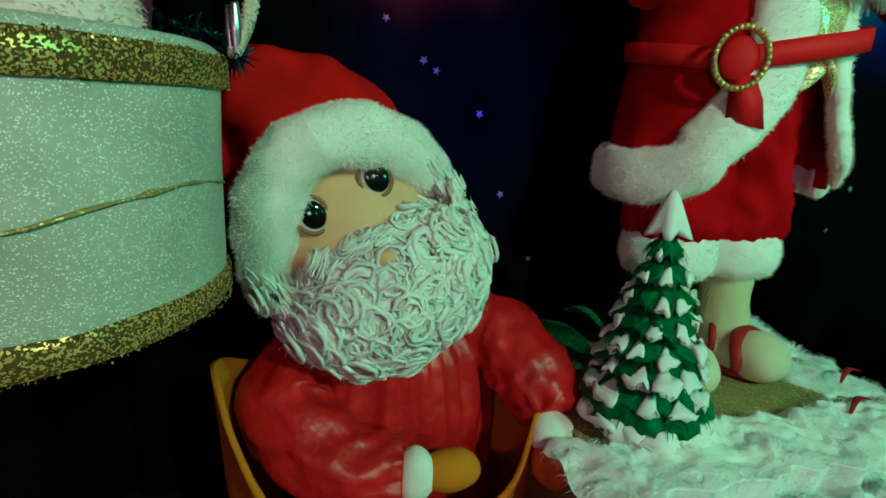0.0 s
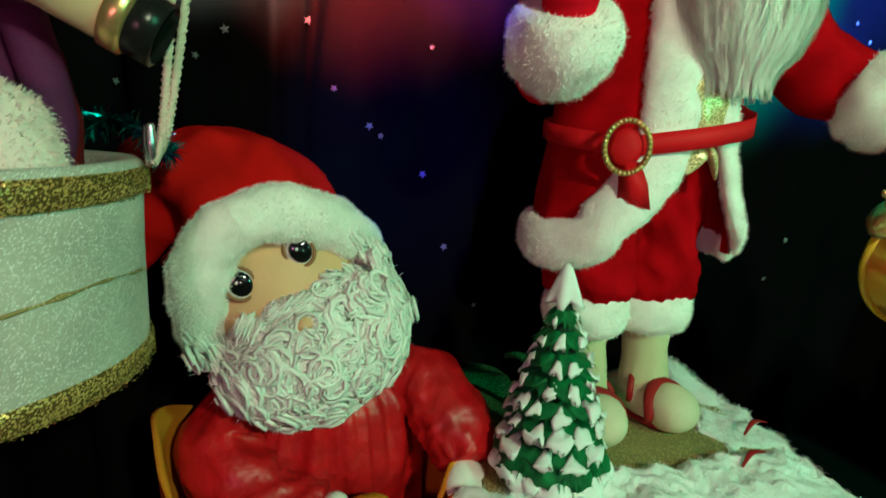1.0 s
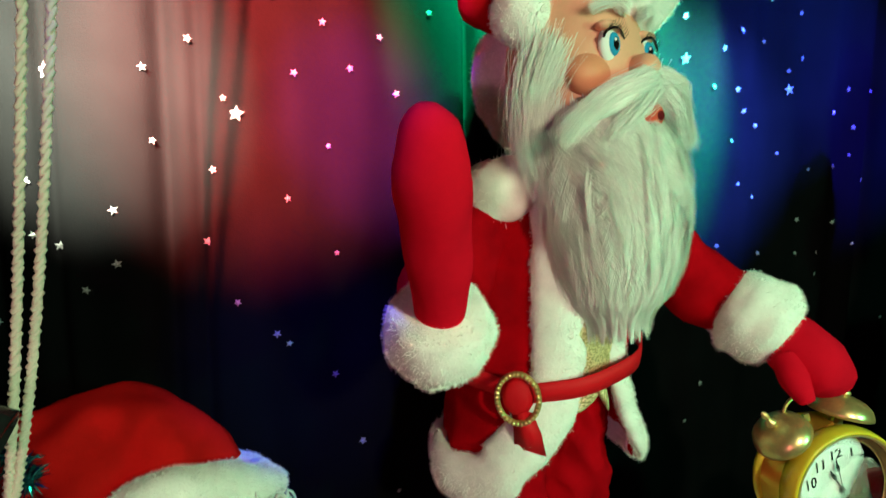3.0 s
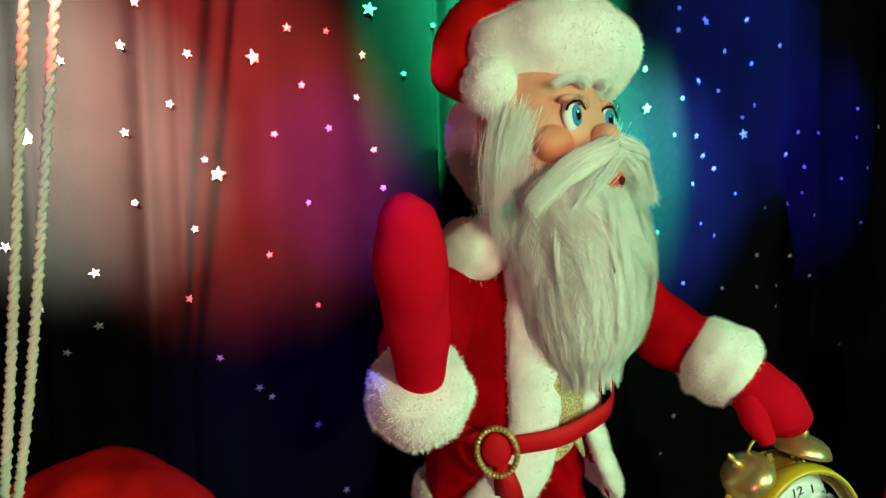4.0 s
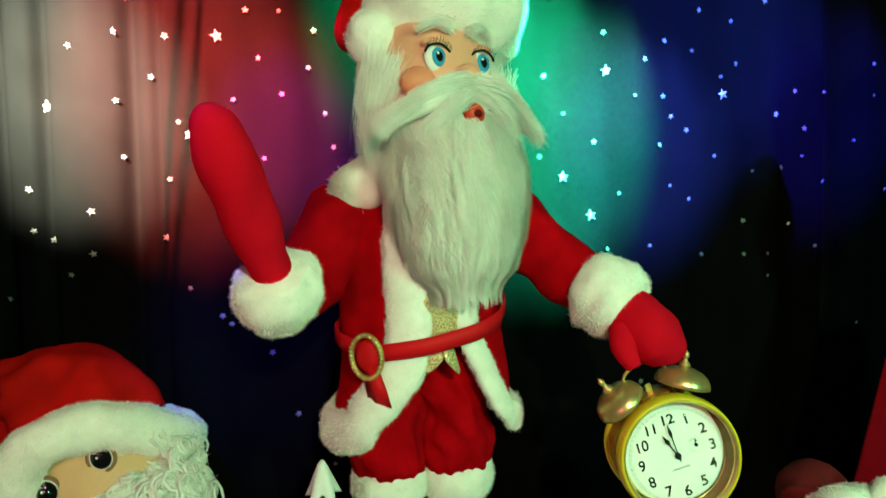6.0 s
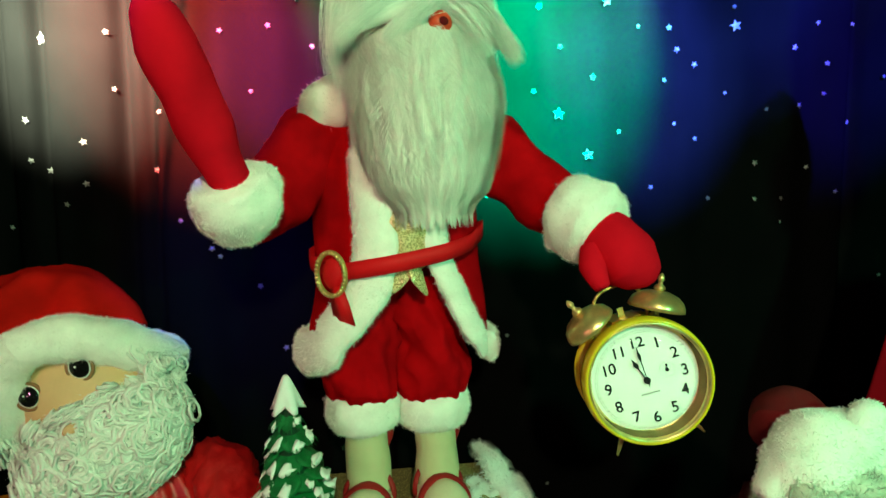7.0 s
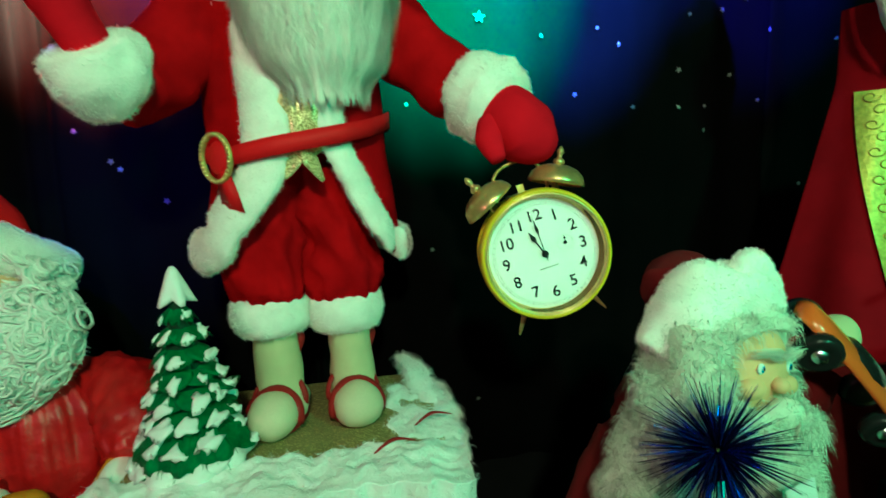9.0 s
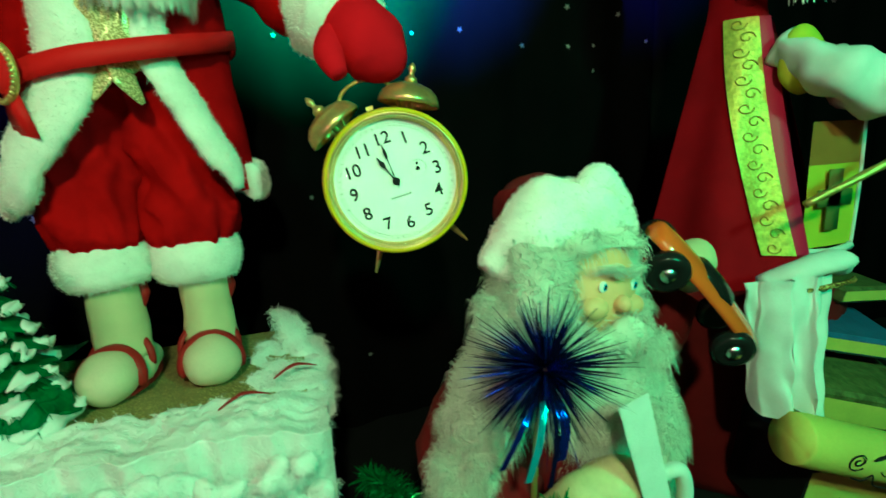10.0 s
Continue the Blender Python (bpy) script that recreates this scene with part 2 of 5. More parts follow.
class Clay:
    """Gathers points and faces with a material each; make() turns them into one mesh object."""

    def __init__(self):
        self.v, self.f, self.m, self.mats = [], [], [], []

    def slot(self, mat):
        if mat not in self.mats:
            self.mats.append(mat)
        return self.mats.index(mat)

    def add(self, points, faces, mat):
        n, k = len(self.v), self.slot(mat)
        self.v += [tuple(p) for p in points]
        self.f += [tuple(i + n for i in f) for f in faces]
        self.m += [k] * len(faces)

    def loft(self, rings, mat, closed=True, caps=True):
        n = len(rings[0])
        pts = [p for r in rings for p in r]
        faces = []
        for i in range(len(rings) - 1):
            for j in range(n if closed else n - 1):
                k = (j + 1) % n
                faces.append((i * n + j, i * n + k, (i + 1) * n + k, (i + 1) * n + j))
        if caps and closed:
            for i, flip in ((0, True), (len(rings) - 1, False)):
                pts.append(sum((V(p) for p in rings[i]), V()) / n)
                c = len(pts) - 1
                for j in range(n):
                    k = (j + 1) % n
                    faces.append((i * n + k, i * n + j, c) if flip else (i * n + j, i * n + k, c))
        self.add(pts, faces, mat)

    def tube(self, path, radii, mat, n=16, flat=1.0, wobble=0.0, scale=40.0, up=(0, 0, 1), loop=False, caps=True, axis=None):
        """A tube along a path; flat squashes it, away from the axis where one is given; wobble: uneven folds, in metres."""
        path = [V(p) for p in path]
        if not isinstance(radii, (list, tuple)):
            radii = [radii] * len(path)
        rings, count, last = [], len(path), None
        for i, p in enumerate(path):
            a = path[i - 1] if (i or loop) else p
            b = path[(i + 1) % count] if (i < count - 1 or loop) else p
            t = (b - a).normalized()
            side = t.cross(V(up)) if last is None else last - t * last.dot(t)
            if side.length < 1e-4:
                side = t.cross(V((0.3, 1, 0.2)))
            side.normalize()
            last = side
            if axis is not None:
                away = V((p.x - axis[0], p.y - axis[1], 0))
                away = (away - t * away.dot(t)).normalized()
                side = away.cross(t)
            other = t.cross(side)
            ring = []
            for j in range(n):
                a = 2 * math.pi * j / n
                d = side * math.cos(a) + other * math.sin(a) * flat
                q = p + d * radii[i]
                if wobble:
                    q += d * wobble * noise.noise(q * scale)
                ring.append(q)
            rings.append(ring)
        if loop:
            rings.append(rings[0])
        self.loft(rings, mat, caps=caps and not loop)

    def ball(self, centre, radii, mat, turn=None, n=24, rows=14, wobble=0.0, scale=40.0):
        turn, c, rings = turn or Matrix.Identity(3), V(centre), []
        for i in range(rows + 1):
            b = -math.pi / 2 + math.pi * (0.02 + 0.96 * i / rows)
            ring = []
            for j in range(n):
                a = 2 * math.pi * j / n
                d = V((math.cos(a) * math.cos(b), math.sin(a) * math.cos(b), math.sin(b)))
                q = V([d[k] * radii[k] for k in range(3)])
                q = c + turn @ q
                if wobble:
                    q += (turn @ d) * wobble * noise.noise(q * scale)
                ring.append(q)
            rings.append(ring)
        self.loft(rings, mat)

    def ribbon(self, points, width, mat, side):
        """A strand: a thin tapered strip through the points."""
        pts, faces, n = [], [], len(points)
        for i, p in enumerate(points):
            w = side * width * (1 - 0.85 * (i / (n - 1)) ** 2) / 2
            pts += [V(p) - w, V(p) + w]
        for i in range(n - 1):
            faces.append((2 * i, 2 * i + 1, 2 * i + 3, 2 * i + 2))
        self.add(pts, faces, mat)

    def fuzz(self, mat, count, length, width, droop=0.4, tousle=0.7, seed=1, as_mat=None):
        """Covers all faces of a material with short bent hairs."""
        rng = np.random.RandomState(seed)
        k = self.slot(mat)
        quads = [f for f, m in zip(self.f, self.m) if m == k and len(f) >= 3]
        tri = np.array([t for f in quads for t in ([(f[0], f[1], f[2]), (f[0], f[2], f[3])] if len(f) == 4 else [f])])
        p = np.array(self.v)
        a, b, c = p[tri[:, 0]], p[tri[:, 1]], p[tri[:, 2]]
        cross = np.cross(b - a, c - a)
        area = np.linalg.norm(cross, axis=1)
        pick = rng.choice(len(tri), count, p=area / area.sum())
        u, w = rng.rand(count, 1), rng.rand(count, 1)
        over = (u + w) > 1
        u, w = np.where(over, 1 - u, u), np.where(over, 1 - w, w)
        root = a[pick] + u * (b - a)[pick] + w * (c - a)[pick]
        nor = cross[pick] / (area[pick][:, None] + 1e-12)
        way = nor + tousle * rng.normal(size=(count, 3)) * 0.5
        way /= np.linalg.norm(way, axis=1)[:, None]
        size = length * (0.5 + rng.rand(count, 1))
        side = np.cross(way, rng.normal(size=(count, 3)))
        side /= np.linalg.norm(side, axis=1)[:, None] + 1e-9
        mid = root + way * size * 0.55
        tip = root + way * size * 0.9 - np.array([0, 0, 1]) * size * droop + side * 0
        half = side * width / 2
        pts = np.stack([root - half, root + half, mid + half * 0.7, mid - half * 0.7, tip], axis=1).reshape(-1, 3)
        n, kk = len(self.v), self.slot(as_mat or mat)
        self.v += [tuple(q) for q in pts.tolist()]
        for i in range(count):
            o = n + 5 * i
            self.f += [(o, o + 1, o + 2, o + 3), (o + 3, o + 2, o + 4)]
        self.m += [kk] * (2 * count)

    def place(self, turn):
        self.v = [tuple(turn @ V(p)) for p in self.v]
        return self

    def join(self, other):
        n = len(self.v)
        self.v += other.v
        self.f += [tuple(i + n for i in f) for f in other.f]
        self.m += [self.slot(other.mats[m]) for m in other.m]

    def make(self, name, parent=None, label="", smooth=True):
        mesh = bpy.data.meshes.new(name)
        mesh.from_pydata(self.v, [], self.f)
        for mat in self.mats:
            mesh.materials.append(mat)
        mesh.polygons.foreach_set("material_index", self.m)
        mesh.polygons.foreach_set("use_smooth", [smooth] * len(self.f))
        mesh.update()
        ob = new(name, mesh)
        if parent:
            ob.parent = parent
        return tagged(ob, label)


def part(name, clay, parent, label="", smooth=True):
    return clay.make(name, parent, label, smooth)


def thing(name, place, label, category, group="", kind=""):
    ob = new(name)
    ob.empty_display_size = 0.02
    ob.matrix_world = place if isinstance(place, Matrix) else Matrix.Translation(place)
    return tagged(ob, label, category, group, kind)


def smooth_path(points, steps=6, loop=False):
    """Catmull-Rom curve through the points."""
    pts, out = [V(p) for p in points], []
    n = len(pts)
    for i in range(n if loop else n - 1):
        if loop:
            a, b, c, d = pts[i - 1], pts[i], pts[(i + 1) % n], pts[(i + 2) % n]
        else:
            a, b, c, d = pts[max(i - 1, 0)], pts[i], pts[i + 1], pts[min(i + 2, n - 1)]
        for s in range(steps):
            t = s / steps
            out.append(0.5 * (2 * b + (c - a) * t + (2 * a - 5 * b + 4 * c - d) * t * t + (3 * b - a - 3 * c + d) * t ** 3))
    if not loop:
        out.append(pts[-1])
    return out


def along(values, count):
    return [float(np.interp(i * (len(values) - 1) / (count - 1), range(len(values)), values)) for i in range(count)]


def limb(clay, points, radii, mat, steps=6, **more):
    path = smooth_path(points, steps)
    clay.tube(path, along(radii, len(path)), mat, **more)


# ---- the setting ----
def slab(clay, x0, x1, y0, y1, z0, z1, mat):
    p = [(x, y, z) for z in (z0, z1) for y in (y0, y1) for x in (x0, x1)]
    clay.add(p, [(0, 2, 3, 1), (4, 5, 7, 6), (0, 1, 5, 4), (2, 6, 7, 3), (0, 4, 6, 2), (1, 3, 7, 5)], mat)


c = Clay()
slab(c, -2.0, 2.6, -2.2, 0.6, -0.40, -0.33, black_cloth)
floor = tagged(c.make("floor", smooth=False), "black cloth spread over the display floor", "floor", kind="structure")
c = Clay()
slab(c, -2.0, 2.6, -2.2, 0.6, 1.60, 1.66, black_cloth)
ceiling = tagged(c.make("ceiling", smooth=False), "plain black board over the display", "ceiling", kind="structure")
for wall_name, box in (("wall_west", (-2.0, -1.94, -2.2, 0.6)), ("wall_east", (2.54, 2.6, -2.2, 0.6)), ("wall_south", (-1.94, 2.54, -2.2, -2.14)),
                       ("wall_north", (-1.94, 2.54, 0.54, 0.6))):
    c = Clay()
    slab(c, *box, -0.33, 1.60, black_cloth)
    tagged(c.make(wall_name, smooth=False), "plain black side of the display", "wall", kind="structure")


def drape(x, z):
    """How far the hanging cloth stands out of its plane, in metres."""
    deep = 0.006 * math.sin(x * 31) + 0.004 * math.sin(x * 74 + 1.3 + 0.6 * z) + 0.004 * noise.noise(V((x * 9, 0, z * 2)))
    for at, width, depth in ((-0.105, 0.008, 0.012), (0.0, 0.010, 0.014), (0.035, 0.007, 0.008), (0.345, 0.005, 0.020), (-0.16, 0.008, 0.012), (-0.22, 0.01, 0.012), (1.10, 0.01, 0.01)):
        deep += depth * math.exp(-((x - at - 0.03 * (z - 0.5) * (at < 0.2)) / width) ** 2)
    return deep


c = Clay()
xs = np.arange(-1.2, 2.2, 0.004)
for side in (0, 0.004):
    c.loft([[(x, 0.229 + drape(x, z) + side, z) for x in xs] for z in np.linspace(-0.33, 1.5, 26)], star_cloth, closed=False)
curtain = tagged(c.make("backdrop"), "black pleated cloth with scattered silver stars", "backdrop", kind="structure")


# ---- snow-covered stand under the figure ----
def top_height(x, y):
    return -0.128 + 0.010 * noise.noise(V((x * 22, y * 22, 0))) + 0.006 * noise.noise(V((x * 60, y * 60, 3)))


stand = thing("snow_stand", (0.34, 0.02, -0.33), "low block covered with white cotton snow and gold dust", "stand")
c = Clay()
slab(c, -0.16, 0.155, -0.10, 0.13, 0.0, 0.200, gold_dust)
part("block", c, stand, "gold-dusted felt block", smooth=False)
# cotton wadding: a front strip with hanging tufts and pieces on the right edge
c = Clay()


def wadding(clay, x0, x1, y0, y1, drop, seed, base=-0.128):
    rng = random.Random(seed)
    nx, ny = 90, 70
    grid, face = [], lambda x, z: 0.007 * noise.noise(V((x * 34, z * 14, seed))) + 0.003 * noise.noise(V((x * 70, z * 50, seed)))
    for i in range(nx + 1):
        row = []
        for j in range(ny + 1):
            u, v = i / nx, j / ny
            x, y = x0 + (x1 - x0) * u, y0 + (y1 - y0) * v
            edge = min(u, 1 - u, v, 1 - v)
            lump = 0.007 * noise.noise(V((x * 26, y * 26, seed))) + 0.004 * noise.noise(V((x * 90, y * 90, seed + 2)))
            lump *= min(1.0, max(0.0, (v - 0.32) / 0.2))
            side_way = 0.012 * noise.noise(V((y * 40, seed, 1))) if v > 0.3 else 0.0
            y += 0.016 * noise.noise(V((x * 40, seed, 2))) + 0.004 * noise.noise(V((x * 110, seed, 2)))
            x += side_way
            z = base + 0.014 * min(1, edge * 9) + lump
            if v < 0.30:
                fall = (0.30 - v) / 0.30
                z -= drop * fall ** 1.3 * (0.75 + 0.6 * noise.noise(V((x * 45, seed, 5))))
                y += 0.045 * fall + face(x, z) * fall
            row.append((x - 0.34, y - 0.02, z + 0.33))
        grid.append(row)
    clay.loft(grid, cotton, closed=False)


wadding(c, 0.150, 0.512, -0.150, -0.035, 0.10, 1, base=-0.133)
rng = random.Random(19)
for _ in range(90):
    x, drop = rng.uniform(0.165, 0.500), rng.random()
    r = rng.uniform(0.007, 0.016)
    c.ball((x - 0.34, -0.135 + 0.030 * drop - 0.02, 0.190 - 0.085 * drop), (r, r * 0.7, r * rng.uniform(0.6, 1.3)), cotton, n=16, rows=10, wobble=0.014, scale=55)
c.fuzz(cotton, 60000, 0.009, 0.0004, droop=0.30, tousle=2.6, seed=3)
part("snow_blanket", c, stand, "white cotton wadding hanging over the front edge")
c = Clay()
wadding(c, 0.435, 0.520, -0.09, 0.13, 0.02, 4, base=-0.142)
c.fuzz(cotton, 24000, 0.009, 0.0004, droop=0.30, tousle=2.6, seed=4)
part("snow_tuft", c, stand, "white cotton wadding along the side")
c = Clay()
limb(c, [(0.125, 0.135, 0.222), (0.136, 0.105, 0.216), (0.156, 0.05, 0.195), (0.178, 0.0, 0.160)], [0.008, 0.014, 0.018, 0.008], cotton, flat=0.7, wobble=0.008)
c.fuzz(cotton, 2500, 0.009, 0.0006, droop=0.2, tousle=1.3, seed=5)
part("snow_roll", c, stand)
for px, py in ((0.10, -0.075), (0.145, -0.03)):
    c = Clay()
    limb(c, [(px - 0.02, py - 0.01, 0.212), (px, py, 0.219), (px + 0.022, py + 0.004, 0.213)], [0.001, 0.003, 0.001], strap_red, flat=0.4)
    part("red_fleck", c, stand, "torn red felt scrap")


def leaf(parent, base, tip, wide):
    base, tip = V(base), V(tip)
    way, c = tip - base, Clay()
    side = way.cross(V((0, 0, 1))).normalized()
    rows = []
    for i in range(13):
        t = i / 12
        w = wide * math.sin(math.pi * (0.04 + 0.93 * t)) ** 0.8
        rows.append([base + way * t + side * w * s + V((0, 0, 0.006 * abs(s) + 0.012 * math.sin(t * 3))) for s in (-1, -0.5, 0, 0.5, 1)])
    c.loft(rows, leaf_green, closed=False)
    c.loft([[p - V((0, 0, 0.0012)) for p in r] for r in rows], leaf_green, closed=False)
    part("leaf", c, parent)


spray = thing("leaf_spray", (0.275, 0.13, -0.12), "green glitter leaves lying behind the little tree", "leaves")
leaf(spray, (-0.036, -0.072, 0.008), (-0.057, 0.086, -0.020), 0.026)
leaf(spray, (0.030, 0.008, -0.004), (0.0, 0.052, 0.006), 0.008)


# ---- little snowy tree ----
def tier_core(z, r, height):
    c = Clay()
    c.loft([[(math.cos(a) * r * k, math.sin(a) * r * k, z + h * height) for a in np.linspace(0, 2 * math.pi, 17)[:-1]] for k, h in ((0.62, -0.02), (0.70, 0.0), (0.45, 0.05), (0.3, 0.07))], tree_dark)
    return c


def snowy_tree(place, height, radius):
    tree = thing("christmas_tree", place, "small green resin fir tree with thick white snow", "tree ornament")
    rng = random.Random(5)
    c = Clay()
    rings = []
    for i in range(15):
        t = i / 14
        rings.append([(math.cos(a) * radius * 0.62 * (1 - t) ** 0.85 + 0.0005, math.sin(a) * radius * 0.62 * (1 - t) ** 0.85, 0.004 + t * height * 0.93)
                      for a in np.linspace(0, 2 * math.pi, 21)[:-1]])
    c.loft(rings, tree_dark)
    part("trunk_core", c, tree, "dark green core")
    tiers = 8
    for k in range(tiers):
        t = k / tiers
        z = height * (0.045 + 0.80 * t)
        r = radius * (1 - t) ** 0.78 + 0.003
        n = max(5, round(11 - 6 * t))
        tier = part("branch_tier", tier_core(z, r, height), tree)
        for j in range(n):
            c, snow = Clay(), Clay()
            a = 2 * math.pi * (j + 0.5 * (k % 2)) / n + rng.uniform(-0.12, 0.12)
            out, across = V((math.cos(a), math.sin(a), 0)), V((-math.sin(a), math.cos(a), 0))
            reach, drop = r * rng.uniform(0.9, 1.08), height * (0.050 + 0.02 * (1 - t))
            wide = 2 * math.pi * r / n * 0.62
            rows = []
            for i in range(7):
                s = i / 6
                w = wide * (0.35 + 0.65 * math.sin(math.pi * min(1, 0.15 + 0.75 * s)))
                if i == 6:
                    w *= 0.35
                mid = out * (reach * (0.30 + 0.70 * s)) + V((0, 0, z + drop * (0.75 - 1.0 * s ** 1.4)))
                ring = []
                for q in range(10):
                    b = 2 * math.pi * q / 10
                    ring.append(mid + across * (w * math.cos(b)) + V((0, 0, 1)) * (math.sin(b) * height * 0.020 * (1.2 - 0.6 * s)))
                rows.append(ring)
            c.loft(rows, tree_green)
            # needles scored into the branch
            for _ in range(26):
                s, q = rng.uniform(0.25, 0.98), rng.uniform(-0.8, 0.8)
                mid = out * (reach * (0.30 + 0.70 * s)) + V((0, 0, z + drop * (0.75 - s ** 1.4) + height * 0.014)) + across * (wide * q * 0.8)
                end = mid + out * 0.006 - V((0, 0, 0.006)) + across * q * 0.003
                c.ribbon([mid, (mid + end) / 2 + V((0, 0, 0.0012)), end], 0.0013, tree_green, across)
            if rng.random() < 0.84:
                cap, begin = [], rng.uniform(0.52, 0.80)
                shift, broad = rng.uniform(-0.28, 0.28) * wide, rng.uniform(0.42, 0.78)
                for i in range(7):
                    s = begin + (1.06 - begin) * i / 6
                    w = wide * broad * (0.25 + 0.75 * (i / 6) ** 0.7) * (1.0 if i < 6 else 0.55)
                    mid = out * (reach * (0.30 + 0.70 * s)) + across * shift + V((0, 0, z + drop * (0.75 - s ** 1.4) + height * 0.015))
                    ring = []
                    for q in range(10):
                        b = 2 * math.pi * q / 10
                        p = mid + across * (w * math.cos(b)) + V((0, 0, 1)) * (math.sin(b) * height * 0.016)
                        ring.append(p + V((1, 1, 1.4)) * 0.0046 * noise.noise(p * 150))
                    cap.append(ring)
                snow.loft(cap, snow_paint)
            part("branch", c, tier)
            if snow.v:
                part("snow_cap", snow, tier, "thick white snow")
    c = Clay()
    rings = []
    for i in range(10):
        t = i / 9
        rings.append([(math.cos(a) * (0.013 * (1 - t) ** 0.8 + 0.0022) * (1 + 0.25 * math.sin(5 * a) * (1 - t)), math.sin(a) * (0.013 * (1 - t) ** 0.8 + 0.0022) * (1 + 0.25 * math.sin(5 * a) * (1 - t)),
                       height * (0.83 + 0.17 * t) - 0.004 * (1 - t) * math.sin(5 * a)) for a in np.linspace(0, 2 * math.pi, 25)[:-1]])
    c.loft(rings, snow_paint)
    part("snow_tip", c, tree, "thick white snow")
    c = Clay()
    rings = []
    for i in range(6):
        z, r = ((0, 1.0), (0.004, 1.06), (0.009, 1.04), (0.013, 0.96), (0.017, 0.8), (0.018, 0.4))[i]
        rings.append([(math.cos(a) * radius * r * (1 + 0.06 * math.sin(9 * a)), math.sin(a) * radius * r * (1 + 0.06 * math.sin(9 * a)), z - 0.002 + 0.003 * math.sin(9 * a) * (i > 2)) for a in np.linspace(0, 2 * math.pi, 55)[:-1]])
    c.loft(rings, snow_paint)
    part("snow_base", c, tree, "scalloped white snow rim")
    c = Clay()
    rings = []
    for z, r in ((0.010, 0.99), (0.019, 0.95), (0.026, 0.84), (0.040, 0.55)):
        rings.append([(math.cos(a) * radius * r * (1 + 0.05 * math.sin(9 * a + 1.6)), math.sin(a) * radius * r * (1 + 0.05 * math.sin(9 * a + 1.6)), z + 0.003 * math.sin(17 * a)) for a in np.linspace(0, 2 * math.pi, 91)[:-1]])
    c.loft(rings, tree_green)
    for _ in range(500):
        a, k = rng.uniform(0, 6.283), rng.uniform(0.55, 0.93)
        p = V((math.cos(a) * radius * k, math.sin(a) * radius * k, 0.0425 - 0.024 * (k - 0.5) / 0.43))
        c.ribbon([p, p + V((math.cos(a), math.sin(a), -0.5)) * 0.004, p + V((math.cos(a), math.sin(a), -1.1)) * 0.008], 0.0016, tree_green, V((-math.sin(a), math.cos(a), 0)))
    part("skirt_branch", c, tree, "green needled skirt above the snow rim")
    return tree


snowy_tree((0.2455, -0.022, -0.120), 0.192, 0.052)


# ---- plush figures ----
def eye(clay, turn, centre, size, iris, ring=None):
    """An eye in the head's frame, looking along -y."""
    big = 0.84 if ring else 0.62
    c = V(centre)
    clay.ball(turn @ c, (size, size * 0.45, size * 1.15), eye_white_and_glint, turn.to_3x3(), 20, 10)
    clay.ball(turn @ (c + V((0.001, -size * 0.34, 0))), (size * big, size * 0.2, size * 1.18 * big), iris, turn.to_3x3(), 18, 8)
    clay.ball(turn @ (c + V((0.001, -size * 0.45, 0.0))), (size * 0.34, size * 0.14, size * 0.44), eye_black, turn.to_3x3(), 14, 8)
    # glint on the pupil, modelled as a tiny white bead
    clay.ball(turn @ (c + V((-0.001, -size * 0.56, size * 0.22))), (size * 0.11, size * 0.06, size * 0.11), eye_white_and_glint, turn.to_3x3(), 8, 6)
    if ring:
        clay.tube([turn @ (c + V((math.cos(a) * size * 1.08, -size * 0.05, math.sin(a) * size * 1.25))) for a in np.linspace(0, 2 * math.pi, 25)[:-1]], size * 0.17, ring, n=8, loop=True)


def hanging_beard(clay, turn, profile, mat, count, seed, width=0.0012, length=(0.05, 0.11), wild=1.0):
    """A full beard: a shaped core with long strands over it. Profile rows: height, half width, depth, middle depth."""
    rng = random.Random(seed)
    hs = [p[0] for p in profile]

    def at(h, k):
        return float(np.interp(-h, [-q for q in hs], [p[k] for p in profile]))

    rings = []
    for h in np.linspace(hs[0], hs[-1], 24):
        rings.append([turn @ V((at(h, 1) * 0.93 * math.sin(a), at(h, 3) - at(h, 2) * 0.93 * math.cos(a), h + 0.006 * noise.noise(V((9 * a, h * 20, seed))))) for a in np.linspace(0, 2 * math.pi, 41)[:-1]])
    clay.loft(rings, mat)
    for _ in range(count // 40):
        la, lh = rng.uniform(-2.0, 2.0), hs[0] + (hs[-1] - hs[0]) * rng.random() ** 1.1 * 0.86
        long, drift, lift = rng.uniform(*length), rng.gauss(0, 0.16) * wild, rng.uniform(0.0, 0.010)
        for _ in range(40):
            a, h = la + rng.gauss(0, 0.05), lh + rng.gauss(0, 0.006)
            own, up = min(long * rng.uniform(0.65, 1.1), h - hs[-1] + rng.uniform(0.004, 0.022)), lift + rng.uniform(0, 0.003)
            pts = []
            for i in range(6):
                t = i / 5
                q = h - own * t
                pinch = 1 - 0.7 * t
                b = (la + (a - la) * pinch) * (1 - 0.2 * t) + drift * t
                grow = 1 + up / 0.05 * (0.3 + t) + 0.02 * math.sin(6 * t + la * 9)
                hh = max(q, hs[-1])
                pts.append(turn @ V((at(hh, 1) * math.sin(b) * grow, at(hh, 3) - at(hh, 2) * math.cos(b) * grow, q)))
            side = (turn.to_3x3() @ V((math.cos(a), math.sin(a), 0.0))).normalized()
            clay.ribbon(pts, width * rng.uniform(0.6, 1.5), mat, side)


